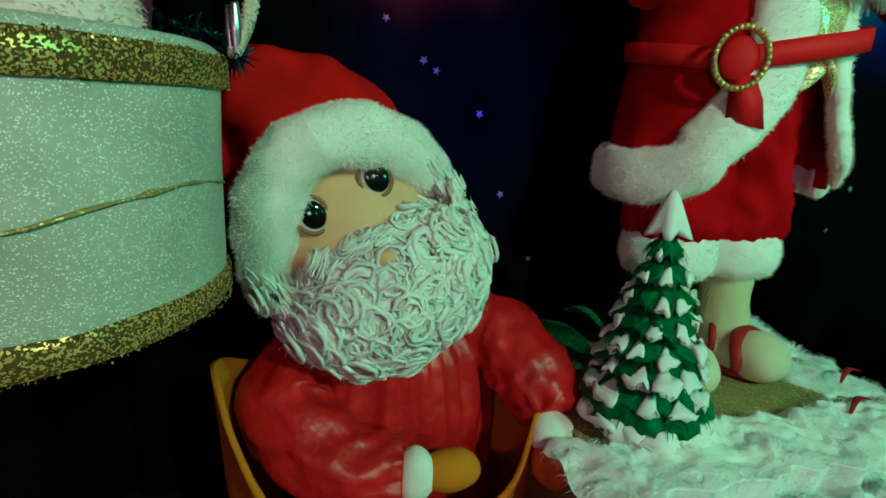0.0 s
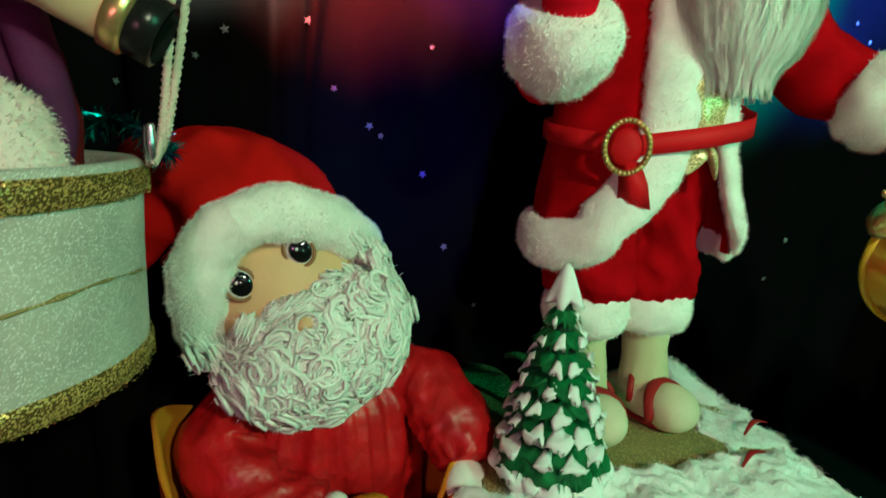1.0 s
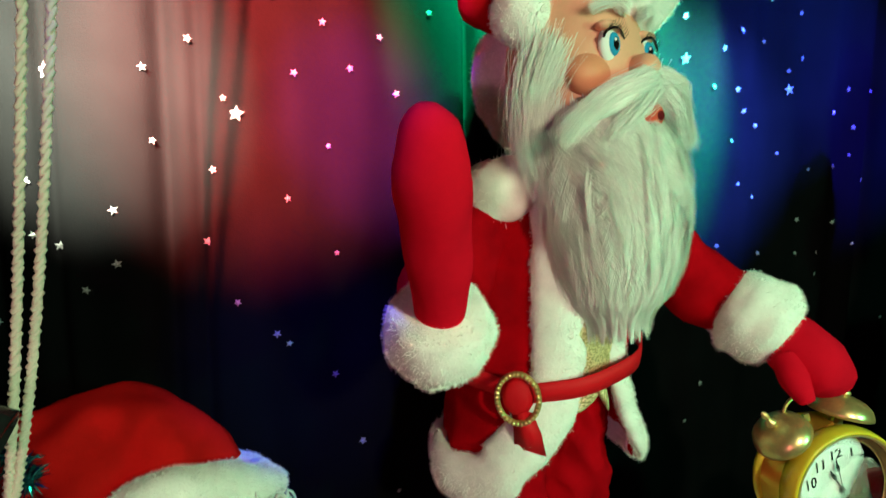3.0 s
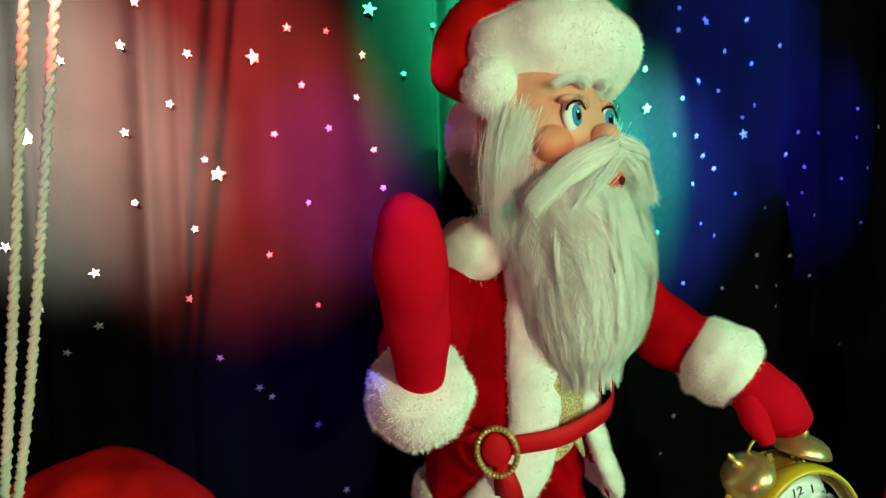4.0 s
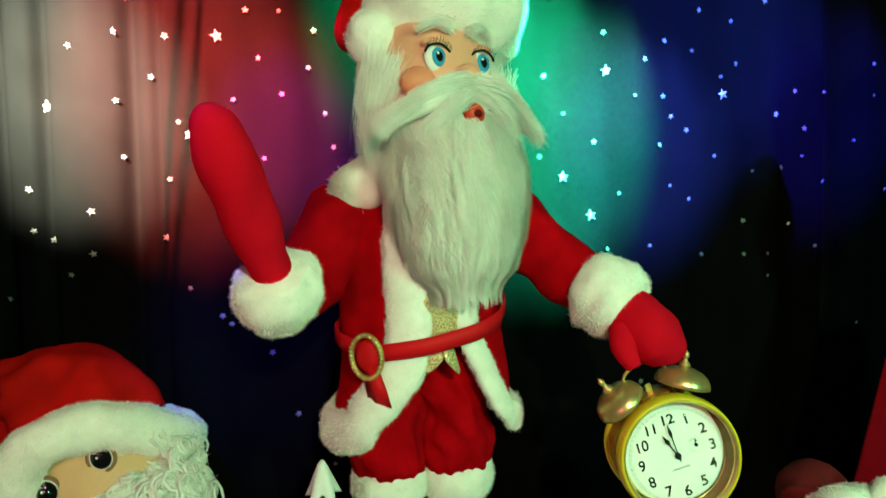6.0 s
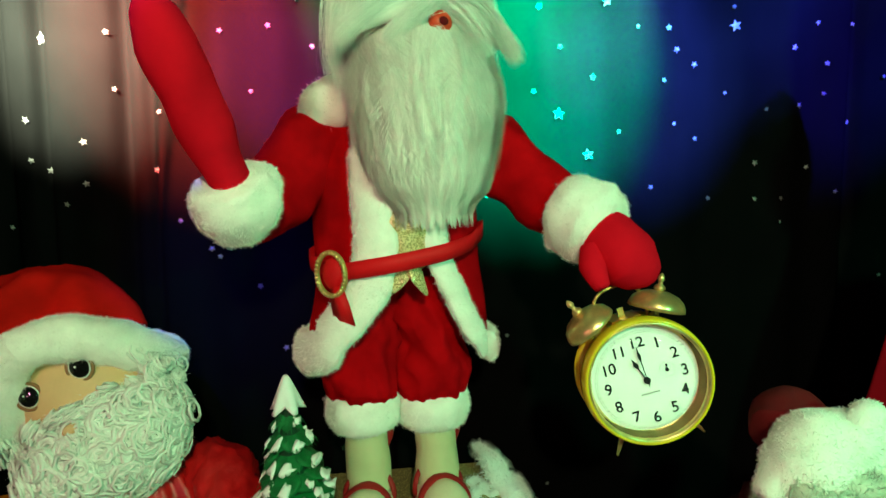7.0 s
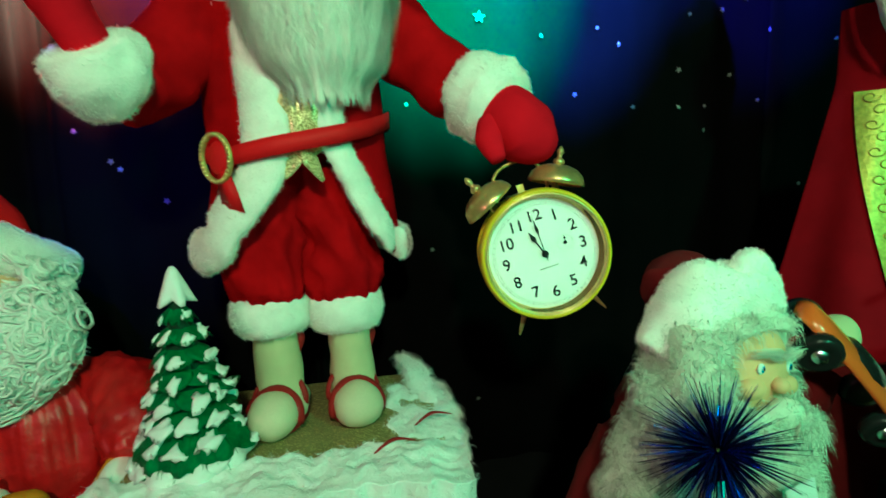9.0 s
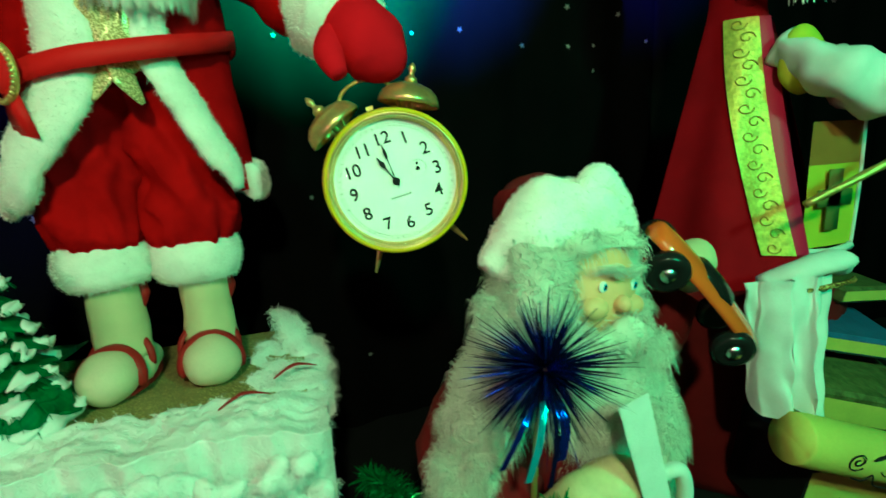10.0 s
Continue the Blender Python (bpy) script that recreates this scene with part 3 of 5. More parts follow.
def sweep(clay, turn, path, spread, mat, count, seed, width=0.0012):
    """A lock of hair that follows a path."""
    rng = random.Random(seed)
    base = smooth_path(path, 3)
    for _ in range(count):
        o, e = V((rng.gauss(0, 1), rng.gauss(0, 1), rng.gauss(0, 1))) * spread, V((rng.gauss(0, 1), rng.gauss(0, 1), rng.gauss(0, 1))) * spread * 1.1
        cut = rng.uniform(0.6, 1.0)
        n = max(3, int(len(base) * cut))
        pts = [turn @ (p + o.lerp(e, i / len(base))) for i, p in enumerate(base[:n])]
        clay.ribbon(pts, width * rng.uniform(0.6, 1.5), mat, V((rng.gauss(0, 1), 0.3 * rng.gauss(0, 1), rng.gauss(0, 1))).normalized())


def standing_figure():
    """The tall plush figure in the red coat, one mesh."""
    c = Clay()
    cx, cy = 0.362, 0.070
    hs = [0.060, 0.12, 0.17, 0.20, 0.25, 0.30, 0.33, 0.352]
    rxs = [0.106, 0.101, 0.094, 0.092, 0.092, 0.086, 0.070, 0.036]
    rys = [0.086, 0.082, 0.074, 0.072, 0.073, 0.068, 0.056, 0.036]

    def coat(a, z, out=0.0):
        rx, ry = float(np.interp(z, hs, rxs)) + out, float(np.interp(z, hs, rys)) + out
        fold = 0.004 * noise.noise(V((3 * math.sin(a), 3 * math.cos(a), z * 12))) * 1.5
        return V((cx + (rx + fold) * math.sin(a), cy - (ry + fold) * math.cos(a), z))

    def left_edge(z):
        return -0.38 if z > 0.175 else -0.38 - 0.87 * ((0.175 - z) / 0.115) ** 1.4

    def right_edge(z):
        return 0.44 if z > 0.19 else 0.44 + 0.62 * ((0.19 - z) / 0.125)

    rows = []
    for z in np.linspace(0.062, 0.352, 40):
        rows.append([coat(a, z) for a in np.linspace(right_edge(z), left_edge(z) + 2 * math.pi, 70)])
    c.loft(rows, velvet, closed=False)
    c.loft([[V((cx, cy, p.z)) + (p - V((cx, cy, p.z))) * 0.965 for p in r] for r in rows], velvet, closed=False)
    c.tube([(cx, cy, z) for z in (0.19, 0.25, 0.31, 0.35)], [0.070, 0.068, 0.058, 0.03], pink_fur, n=32)
    c.tube([(cx, cy + 0.016, z) for z in (0.070, 0.10, 0.15, 0.192)], [0.018, 0.036, 0.052, 0.062], velvet, n=32, wobble=0.008)
    # plush edging: both fronts and the hem, one run
    run = [coat(left_edge(z) + 0.12, z, 0.004) for z in (0.335, 0.30, 0.26, 0.22, 0.185, 0.16, 0.130, 0.102, 0.082)]
    run += [coat(a, 0.075, 0.004) for a in np.linspace(-1.30, -math.pi, 9)]
    run += [coat(a, 0.075 - 0.006 * i / 8, 0.004) for i, a in enumerate(np.linspace(math.pi, 1.25, 9))]
    run = smooth_path(run, 3)
    c.tube(run, along([0.022, 0.024, 0.024, 0.023, 0.022, 0.020, 0.019, 0.019, 0.019], len(run)), fur, n=14, wobble=0.005, scale=70, flat=0.5, axis=(cx, cy))
    run = smooth_path([coat(right_edge(z) - 0.03, z, 0.003) for z in (0.335, 0.30, 0.26, 0.22, 0.185, 0.16, 0.13, 0.105, 0.082, 0.066)], 4)
    c.tube(run, along([0.019, 0.019, 0.018, 0.017, 0.016, 0.015, 0.016, 0.016, 0.013, 0.005], len(run)), fur, n=14, wobble=0.004, scale=70, flat=0.5, axis=(cx, cy))
    # gold shirt front and its two tails
    c.ball((cx + 0.010, -0.002, 0.222), (0.024, 0.012, 0.060), gold_lame, wobble=0.008, scale=60)
    limb(c, [(cx + 0.006, -0.006, 0.18), (cx + 0.002, -0.012, 0.165), (cx - 0.008, -0.012, 0.148)], [0.006, 0.010, 0.002], gold_lame, flat=0.35)
    limb(c, [(cx + 0.010, -0.008, 0.18), (cx + 0.018, -0.012, 0.164), (cx + 0.028, -0.008, 0.144)], [0.006, 0.013, 0.003], gold_lame, flat=0.35)
    # belt, its tail and the ring buckle
    belt = []
    for a in np.linspace(-math.pi, math.pi, 61)[:-1]:
        z = 0.170 + (0.018 * (a + 0.60) if a > -0.60 else -0.020 * (a + 0.60) * 0.5)
        z = z if a < 1.4 else 0.208 - 0.010 * (a - 1.4)
        out = 0.006 + 0.017 * math.exp(-((a - 0.05) / 0.75) ** 4)
        belt.append(coat(a, z, out))
    rows = [[p + V((0, 0, h)) + (p - V((cx, cy, p.z))).normalized() * d for p in belt] for h, d in ((-0.0088, 0), (-0.0088, 0.0012), (0, 0.0015), (0.0088, 0.0012), (0.0088, 0), (-0.0088, 0))]
    c.loft([[r[i] for r in rows] for i in range(60)] + [[r[0] for r in rows]], belt_red, closed=False)
    spot = coat(-0.60, 0.170, 0.020)
    out = V((math.sin(-0.60), -math.cos(-0.60), 0.0))
    across, upward = V((out.y, -out.x, 0)) * -1, V((0, 0, 1))
    ring = [spot + out * 0.006 + across * (0.0180 * math.cos(a)) + upward * (0.0220 * math.sin(a)) for a in np.linspace(0, 2 * math.pi, 33)[:-1]]
    c.tube(ring, 0.0026, dark_brass, n=8, loop=True)
    for p in ring:
        c.ball(p + out * 0.002, (0.0023, 0.0023, 0.0023), brass, n=8, rows=5)
    c.ball(spot + out * 0.002, (0.0135, 0.006, 0.0165), belt_red, Matrix.Rotation(-0.60, 3, "Z"), wobble=0.002)
    tail = [spot + out * 0.006 + V((0.004, 0, -0.012)), spot + out * 0.010 + V((0.010, 0, -0.030)), spot + out * 0.009 + V((0.013, 0, -0.048))]
    rows = []
    for i, p in enumerate(tail):
        w = (0.009, 0.012, 0.014)[i]
        rows.append([p + across * -w, p + out * 0.002, p + across * w + V((0, 0, -0.004 * (i == 2))), p - out * 0.002])
    c.loft(rows, belt_red)
    # breeches, plush cuffs, stockings and shoes
    for x, y, dz, toe in ((0.316, 0.064, 0.008, -0.10), (0.398, 0.072, 0.004, 0.16)):
        rings = []
        for z in np.linspace(0.155, 0.004, 40):
            mx = x + (0.362 - x) * 0.35 * max(0.0, (z - 0.06) / 0.095)
            my = y + (0.07 - y) * max(0.0, (z - 0.06) / 0.095)
            size = float(np.interp(z, (0.004, 0.010, 0.022, 0.05, 0.10, 0.155), (0.034, 0.043, 0.0465, 0.0445, 0.042, 0.050)))
            gather, ring = math.exp(-((z - 0.012) / 0.016) ** 2), []
            for a in np.linspace(0, 2 * math.pi, 61)[:-1]:
                q = V((1.5 * math.cos(a), 1.5 * math.sin(a), z * 20 + 9 * x + 0.8 * math.cos(a)))
                fold = 0.016 * (0.22 - abs(noise.noise(q))) + 0.006 * (0.25 - abs(noise.noise(q * 2.2))) + 0.0016 * gather * math.sin(19 * a)
                ring.append(V((mx + (size + fold) * math.cos(a), my + (size + fold) * math.sin(a), z + dz)))
            rings.append(ring)
        c.loft(rings, velvet)
        c.tube([(x, y, z + dz) for z in (0.012, 0.010, 0.002, -0.010, -0.020, -0.030, -0.033)], [0.030, 0.040, 0.0440, 0.0450, 0.0440, 0.038, 0.028], fur, n=36, wobble=0.004, scale=60)
        limb(c, [(x + 0.002, y, -0.02 + dz), (x + 0.002, y - 0.002, -0.06 + dz), (x + 0.004, y - 0.006, -0.108 + dz)], [0.024, 0.025, 0.027], stocking, n=20, wobble=0.003)
        turn = Matrix.Translation((x + 0.003, y - 0.022, -0.112 + dz * 0.3)) @ Matrix.Rotation(toe, 4, "Z")
        t3 = turn.to_3x3()
        c.ball(turn @ V((0, 0.012, -0.001)), (0.029, 0.056, 0.020), shoe_cream, t3, wobble=0.003)
        c.ball(turn @ V((0, -0.030, 0.006)), (0.0275, 0.028, 0.0255), shoe_cream, t3, wobble=0.002)
        c.ball(turn @ V((0, 0.010, -0.014)), (0.0285, 0.054, 0.006), strap_red, t3)
        for yy, r, lift in ((-0.012, 0.0285, 0.003), (0.018, 0.029, 0.012)):
            arc = [turn @ V((r * math.cos(a), yy + 0.016 * (abs(math.cos(a)) ** 2) * -1, lift + (r - 0.002) * math.sin(a) - 0.003)) for a in np.linspace(-0.25, math.pi + 0.25, 19)]
            c.tube(arc, along([0.004, 0.0075, 0.0085, 0.0075, 0.004], 19) if yy < 0 else 0.0035, strap_red, n=8, flat=0.6)
        limb(c, [(x + 0.026, y + 0.004, -0.03 + dz), (x + 0.030, y, -0.045 + dz), (x + 0.027, y, -0.06 + dz)], [0.003, 0.005, 0.001], strap_red, flat=0.4, n=8)
    # raised arm
    limb(c, [(0.300, 0.070, 0.318), (0.268, 0.058, 0.300), (0.242, 0.026, 0.256), (0.226, -0.012, 0.236)], [0.045, 0.045, 0.040, 0.033], velvet, n=26, wobble=0.010, scale=30)
    up = smooth_path([(0.226, -0.014, 0.232), (0.219, -0.028, 0.240), (0.214, -0.042, 0.252), (0.211, -0.050, 0.264)], 4)
    c.tube(up, along([0.026, 0.041, 0.042, 0.034], len(up)), fur, n=28, wobble=0.006, scale=60)
    limb(c, [(0.214, -0.044, 0.256), (0.208, -0.064, 0.288), (0.199, -0.086, 0.326), (0.190, -0.106, 0.366), (0.185, -0.116, 0.388), (0.184, -0.120, 0.398)], [0.018, 0.020, 0.0225, 0.0225, 0.016, 0.005], knit, n=28, wobble=0.004, scale=30)
    # lowered arm
    limb(c, [(0.425, 0.070, 0.318), (0.462, 0.062, 0.298), (0.505, 0.040, 0.262), (0.548, 0.000, 0.226)], [0.045, 0.044, 0.038, 0.034], velvet, n=26, wobble=0.012, scale=30)
    low = smooth_path([(0.536, 0.004, 0.232), (0.547, -0.008, 0.224), (0.562, -0.024, 0.210), (0.570, -0.034, 0.202)], 4)
    c.tube(low, along([0.030, 0.043, 0.044, 0.034], len(low)), fur, n=24, wobble=0.005, scale=60)
    limb(c, [(0.562, -0.030, 0.206), (0.569, -0.046, 0.197), (0.578, -0.062, 0.181), (0.583, -0.070, 0.164), (0.584, -0.074, 0.154)], [0.024, 0.029, 0.030, 0.024, 0.010], knit, n=24, wobble=0.003)
    limb(c, [(0.548, -0.056, 0.190), (0.543, -0.070, 0.174), (0.548, -0.080, 0.156)], [0.012, 0.013, 0.007], knit, n=14)
    # collar
    for x, y, r in ((0.300, 0.040, -0.5), (0.440, 0.040, 0.5)):
        c.ball((x, y, 0.345), (0.040, 0.034, 0.030), pink_fur, Matrix.Rotation(r, 3, "Y"), wobble=0.006)
    c.tube([(0.362 + 0.055 * math.sin(a), 0.075 - 0.048 * math.cos(a), 0.352) for a in np.linspace(0, 2 * math.pi, 25)[:-1]], 0.022, pink_fur, loop=True, wobble=0.005)
    # head
    turn = Matrix.Translation((0.380, 0.050, 0.450)) @ Matrix.Rotation(radians(20), 4, "Z") @ Matrix.Rotation(radians(-3), 4, "X")
    t3 = turn.to_3x3()
    c.ball(turn @ V((0, 0, 0)), (0.068, 0.068, 0.085), skin, t3, 36, 22)
    for x in (-1, 1):
        c.ball(turn @ V((0.034 * x, -0.045, -0.010)), (0.027, 0.0165, 0.019), blush, t3)
        eye(c, turn, (0.0265 * x, -0.0585, 0.013), 0.0132, iris_blue)
        c.ball(turn @ V((0.0270 * x, -0.0585, 0.0275)), (0.0150, 0.0085, 0.0050), skin, t3)
        lid = [turn @ V((0.0265 * x + 0.0145 * math.cos(a), -0.0665 + 0.003 * abs(math.cos(a)), 0.0150 + 0.0100 * math.sin(a))) for a in np.linspace(0.1, math.pi - 0.1, 13)]
        c.tube(lid, 0.0013, eye_black, n=6)
        for q in lid[1:-1:1]:
            c.ribbon([q, q + t3 @ V((0, -0.004, 0.003)), q + t3 @ V((0.001 * x, -0.006, 0.006))], 0.0010, eye_black, t3 @ V((1, 0, 0)))
        sweep(c, turn, [(0.012 * x, -0.064, 0.044), (0.028 * x, -0.063, 0.048), (0.050 * x, -0.050, 0.038)], 0.0030, beard_hair, 500, 11 + x, 0.0006)
        # moustache
        limb(c, [turn @ V(p) for p in ((0.004 * x, -0.076, -0.022), (0.028 * x, -0.080, -0.026), (0.056 * x, -0.070, -0.038), (0.078 * x, -0.060, -0.054))], [0.008, 0.012, 0.010, 0.004], beard_hair, n=14, wobble=0.004)
        sweep(c, turn, [(0.006 * x, -0.080, -0.018), (0.026 * x, -0.088, -0.022), (0.056 * x, -0.078, -0.034), (0.086 * x, -0.068, -0.056), (0.098 * x, -0.066, -0.070)], 0.0046, beard_hair, 4200, 21 + x, 0.00042)
        sweep(c, turn, [(0.008 * x, -0.082, -0.026), (0.024 * x, -0.086, -0.038), (0.044 * x, -0.080, -0.056), (0.058 * x, -0.074, -0.075)], 0.005, beard_hair, 1800, 23 + x, 0.00042)
        c.ball(turn @ V((0.071 * x, 0.0, -0.005)), (0.008, 0.012, 0.018), skin, t3)
        # side whiskers
        sweep(c, turn, [(0.064 * x, -0.022, 0.008), (0.074 * x, -0.014, -0.030), (0.076 * x, -0.016, -0.072), (0.066 * x, -0.026, -0.115)], 0.0105, beard_hair, 4200, 31 + x, 0.0004)
    c.ball(turn @ V((0, -0.074, -0.006)), (0.0125, 0.014, 0.012), skin, t3)
    c.ball(turn @ V((0, -0.081, -0.046)), (0.012, 0.009, 0.0115), lip_red, t3)
    c.ball(turn @ V((0, -0.0875, -0.047)), (0.0055, 0.004, 0.0045), dark_felt, t3)
    profile = [(-0.035, 0.056, 0.040, -0.030), (-0.060, 0.064, 0.054, -0.030), (-0.10, 0.068, 0.058, -0.034), (-0.14, 0.066, 0.054, -0.038), (-0.175, 0.060, 0.046, -0.042), (-0.205, 0.050, 0.034, -0.044), (-0.220, 0.034, 0.022, -0.044)]
    hanging_beard(c, turn, profile, beard_hair, 42000, 41, 0.0006, (0.035, 0.085), 1.5)
    turn = Matrix.Translation((0.396, 0.060, 0.446)) @ Matrix.Rotation(radians(14), 4, "Z") @ Matrix.Rotation(radians(-3), 4, "X")
    t3 = turn.to_3x3()
    # hat: deep plush band, red crown drooping to one side, bobble
    c.ball(turn @ V((0.008, 0.004, 0.088)), (0.096, 0.090, 0.060), fur, t3 @ Matrix.Rotation(radians(-6), 3, "X"), 36, 20, wobble=0.010, scale=28)
    c.ball(turn @ V((-0.030, 0.040, 0.012)), (0.062, 0.046, 0.072), fur, t3, wobble=0.008)
    limb(c, [turn @ V(p) for p in ((0.0, 0.040, 0.110), (-0.030, 0.050, 0.125), (-0.066, 0.048, 0.112), (-0.088, 0.034, 0.080), (-0.092, 0.010, 0.052))], [0.060, 0.048, 0.034, 0.026, 0.016], hat_felt, n=26, wobble=0.010, scale=25)
    c.ball(turn @ V((-0.088, -0.014, 0.050)), (0.026, 0.026, 0.028), fur, t3, wobble=0.004, scale=80)
    c.fuzz(fur, 90000, 0.0034, 0.0004, droop=0.12, tousle=1.2, seed=7)
    c.fuzz(pink_fur, 7000, 0.0042, 0.0006, droop=0.2, tousle=0.9, seed=8)
    c.fuzz(velvet, 14000, 0.0016, 0.0003, droop=0.2, tousle=0.9, seed=9)
    return tagged(c.make("plush_santa"), "waving plush doll, red coat and white beard, on the snow stand", "doll")


standing_figure()


# ---- alarm clock hanging from the mitten ----
def sheet_text(text, size, mat, name, parent, m, depth=0.0002):
    curve = bpy.data.curves.new(name, "FONT")
    curve.body, curve.size, curve.align_x, curve.align_y, curve.extrude = text, size, "CENTER", "CENTER", depth
    curve.offset = size * 0.015
    carrier = new(name, curve)
    mesh = bpy.data.meshes.new_from_object(carrier.evaluated_get(bpy.context.evaluated_depsgraph_get()))
    bpy.data.objects.remove(carrier)
    bpy.data.curves.remove(curve)
    mesh.materials.clear()
    mesh.materials.append(mat)
    ob = new(name, mesh)
    ob.parent, ob.matrix_local = parent, m
    return ob


def turned(profile, mat, clay=None, n=64, turn=None):
    """A body of revolution about z; profile rows: radius, height."""
    clay, turn = clay or Clay(), turn or Matrix.Identity(4)
    clay.loft([[turn @ V((r * math.cos(a), r * math.sin(a), z)) for a in np.linspace(0, 2 * math.pi, n + 1)[:-1]] for r, z in profile], mat, caps=False)
    return clay


def alarm_clock():
    right, upward = V((0.955, -0.131, 0.268)).normalized(), V((-0.195, 0.092, 0.977))
    front = right.cross(upward).normalized()
    upward = front.cross(right)
    m = Matrix((right, upward, front)).transposed().to_4x4()
    m.translation = V((0.5855, -0.0930, 0.0705))
    clock = thing("alarm_clock", m, "yellow twin-bell alarm clock hanging from the mitten by its handle", "clock")
    R = 0.0580
    part("case", turned([(0.001, -0.046), (R * 0.90, -0.046), (R * 0.97, -0.044), (R * 0.985, -0.040), (R * 0.95, -0.037), (R * 0.95, -0.012), (R * 0.93, -0.006)], orange_metal), clock, "amber lacquered metal case")
    part("back_ring", turned([(R * 0.95, -0.043), (R * 1.0, -0.042), (R * 1.015, -0.039), (R * 1.0, -0.036), (R * 0.94, -0.035)], yellow_enamel), clock)
    part("rim", turned([(R * 0.93, -0.012), (R * 0.99, -0.011), (R * 1.03, -0.006), (R * 1.035, 0.0), (R * 1.01, 0.006), (R * 0.985, 0.0085), (R * 0.95, 0.0075), (R * 0.935, 0.001), (R * 0.93, -0.002)], yellow_enamel), clock, "yellow enamelled rim")
    part("inner_rim", turned([(R * 0.950, 0.0076), (R * 0.930, 0.0080), (R * 0.912, 0.005), (R * 0.905, -0.002)], brass), clock)
    dial = part("dial", turned([(0.0002, -0.0012), (R * 0.5, -0.0012), (R * 0.925, -0.0012)], dial_white), clock, "white printed dial")
    for k in range(1, 13):
        a = radians(30 * k)
        flip = Matrix.Translation((0.0363 * math.sin(a), 0.0363 * math.cos(a), -0.0008))
        sheet_text(str(k), 0.0150, ink, "numeral", dial, flip)
    ticks = Clay()
    for k in range(60):
        a = radians(6 * k)
        d, s = V((math.sin(a), math.cos(a), 0)), V((math.cos(a), -math.sin(a), 0)) * 0.00022
        b0, b1 = d * 0.0465, d * (0.0485 if k % 5 else 0.0492)
        z = V((0, 0, -0.0009))
        ticks.add([b0 - s + z, b0 + s + z, b1 + s + z, b1 - s + z], [(0, 1, 2, 3)], ink)
    for r in (0.0463, 0.0487):
        turned([(r - 0.00015, -0.0009), (r + 0.00015, -0.0009)], grey_ink, ticks, 72)
    part("minute_track", ticks, dial, smooth=False)
    for i in range(7):
        plate = Clay()
        slab(plate, -0.0085 + i * 0.0026, -0.0068 + i * 0.0026, -0.0135, -0.0118, -0.0009, -0.0007, grey_ink)
        part("mark", plate, dial, smooth=False)
    sub = Clay()
    turned([(0.0070, -0.0009), (0.0073, -0.0009)], grey_ink, sub, 40, Matrix.Translation((0.0205, 0.0045, 0)))
    part("alarm_ring", sub, dial, smooth=False)

    def pointer(name, angle, long, wide, z, at=(0, 0)):
        p = Clay()
        rows = []
        for t, w in ((-0.18, 0.35), (0.0, 0.5), (0.35, 0.45), (0.55, 0.5), (0.66, 1.6), (0.74, 1.8), (0.82, 0.9), (1.0, 0.12)):
            rows.append([V((-wide * w, long * t, z)), V((wide * w, long * t, z)), V((wide * w, long * t, z + 0.0005)), V((-wide * w, long * t, z + 0.0005))])
        p.loft(rows, ink)
        turned([(0.0002, z + 0.0008), (wide * 2.4, z + 0.0007), (wide * 2.6, z - 0.0004)], ink, p, 20)
        p.place(Matrix.Translation((*at, 0)) @ Matrix.Rotation(-radians(angle), 4, "Z"))
        part(name, p, clock, smooth=False)

    pointer("hour_pointer", -21, 0.025, 0.0013, 0.0008)
    pointer("minute_pointer", -3, 0.034, 0.0009, 0.0018)
    pointer("alarm_pointer", 5, 0.0062, 0.0007, -0.0006, (0.0205, 0.0045))
    dome = part("glass", turned([(0.0002, 0.0062), (R * 0.3, 0.0060), (R * 0.6, 0.0050), (R * 0.915, 0.0034), (R * 0.915, 0.0030), (R * 0.6, 0.0044), (R * 0.3, 0.0054), (0.0002, 0.0056)], glass), clock, "domed clear glass")
    dome.visible_shadow = False
    for sx in (-1, 1):
        lean = Matrix.Translation((sx * 0.0300, 0.0530, -0.020)) @ Matrix.Rotation(radians(-26 * sx), 4, "Z") @ Matrix.Rotation(radians(-90), 4, "X")
        bell = part("bell", turned([(0.0250, 0.004), (0.0262, 0.0045), (0.0258, 0.008), (0.0235, 0.0135), (0.018, 0.0185), (0.010, 0.0215), (0.0045, 0.0222), (0.0005, 0.0222)], brass, turn=lean), clock, "shiny brass bell")
        part("bell_knob", turned([(0.0030, 0.0215), (0.0055, 0.0235), (0.0050, 0.026), (0.0022, 0.0285), (0.0022, 0.031), (0.0034, 0.033), (0.0028, 0.036), (0.0005, 0.039)], brass, n=20, turn=lean), bell)
        part("bell_post", turned([(0.0035, -0.012), (0.0035, 0.0), (0.0028, 0.010), (0.0028, 0.021)], dark_brass, n=14, turn=lean), bell)
        foot = Matrix.Translation((sx * 0.030, -0.0475, -0.018)) @ Matrix.Rotation(radians(-30 * -sx), 4, "Z") @ Matrix.Rotation(radians(90), 4, "X")
        rows = [(0.0036, -0.003)]
        for i in range(10):
            rows += [(0.0040 - 0.00025 * i, 0.0022 * i), (0.0027 - 0.00015 * i, 0.0022 * i + 0.0011)]
        part("leg", turned(rows + [(0.0008, 0.0255)], brass, n=16, turn=foot), clock, "ringed brass leg")
    c = Clay()
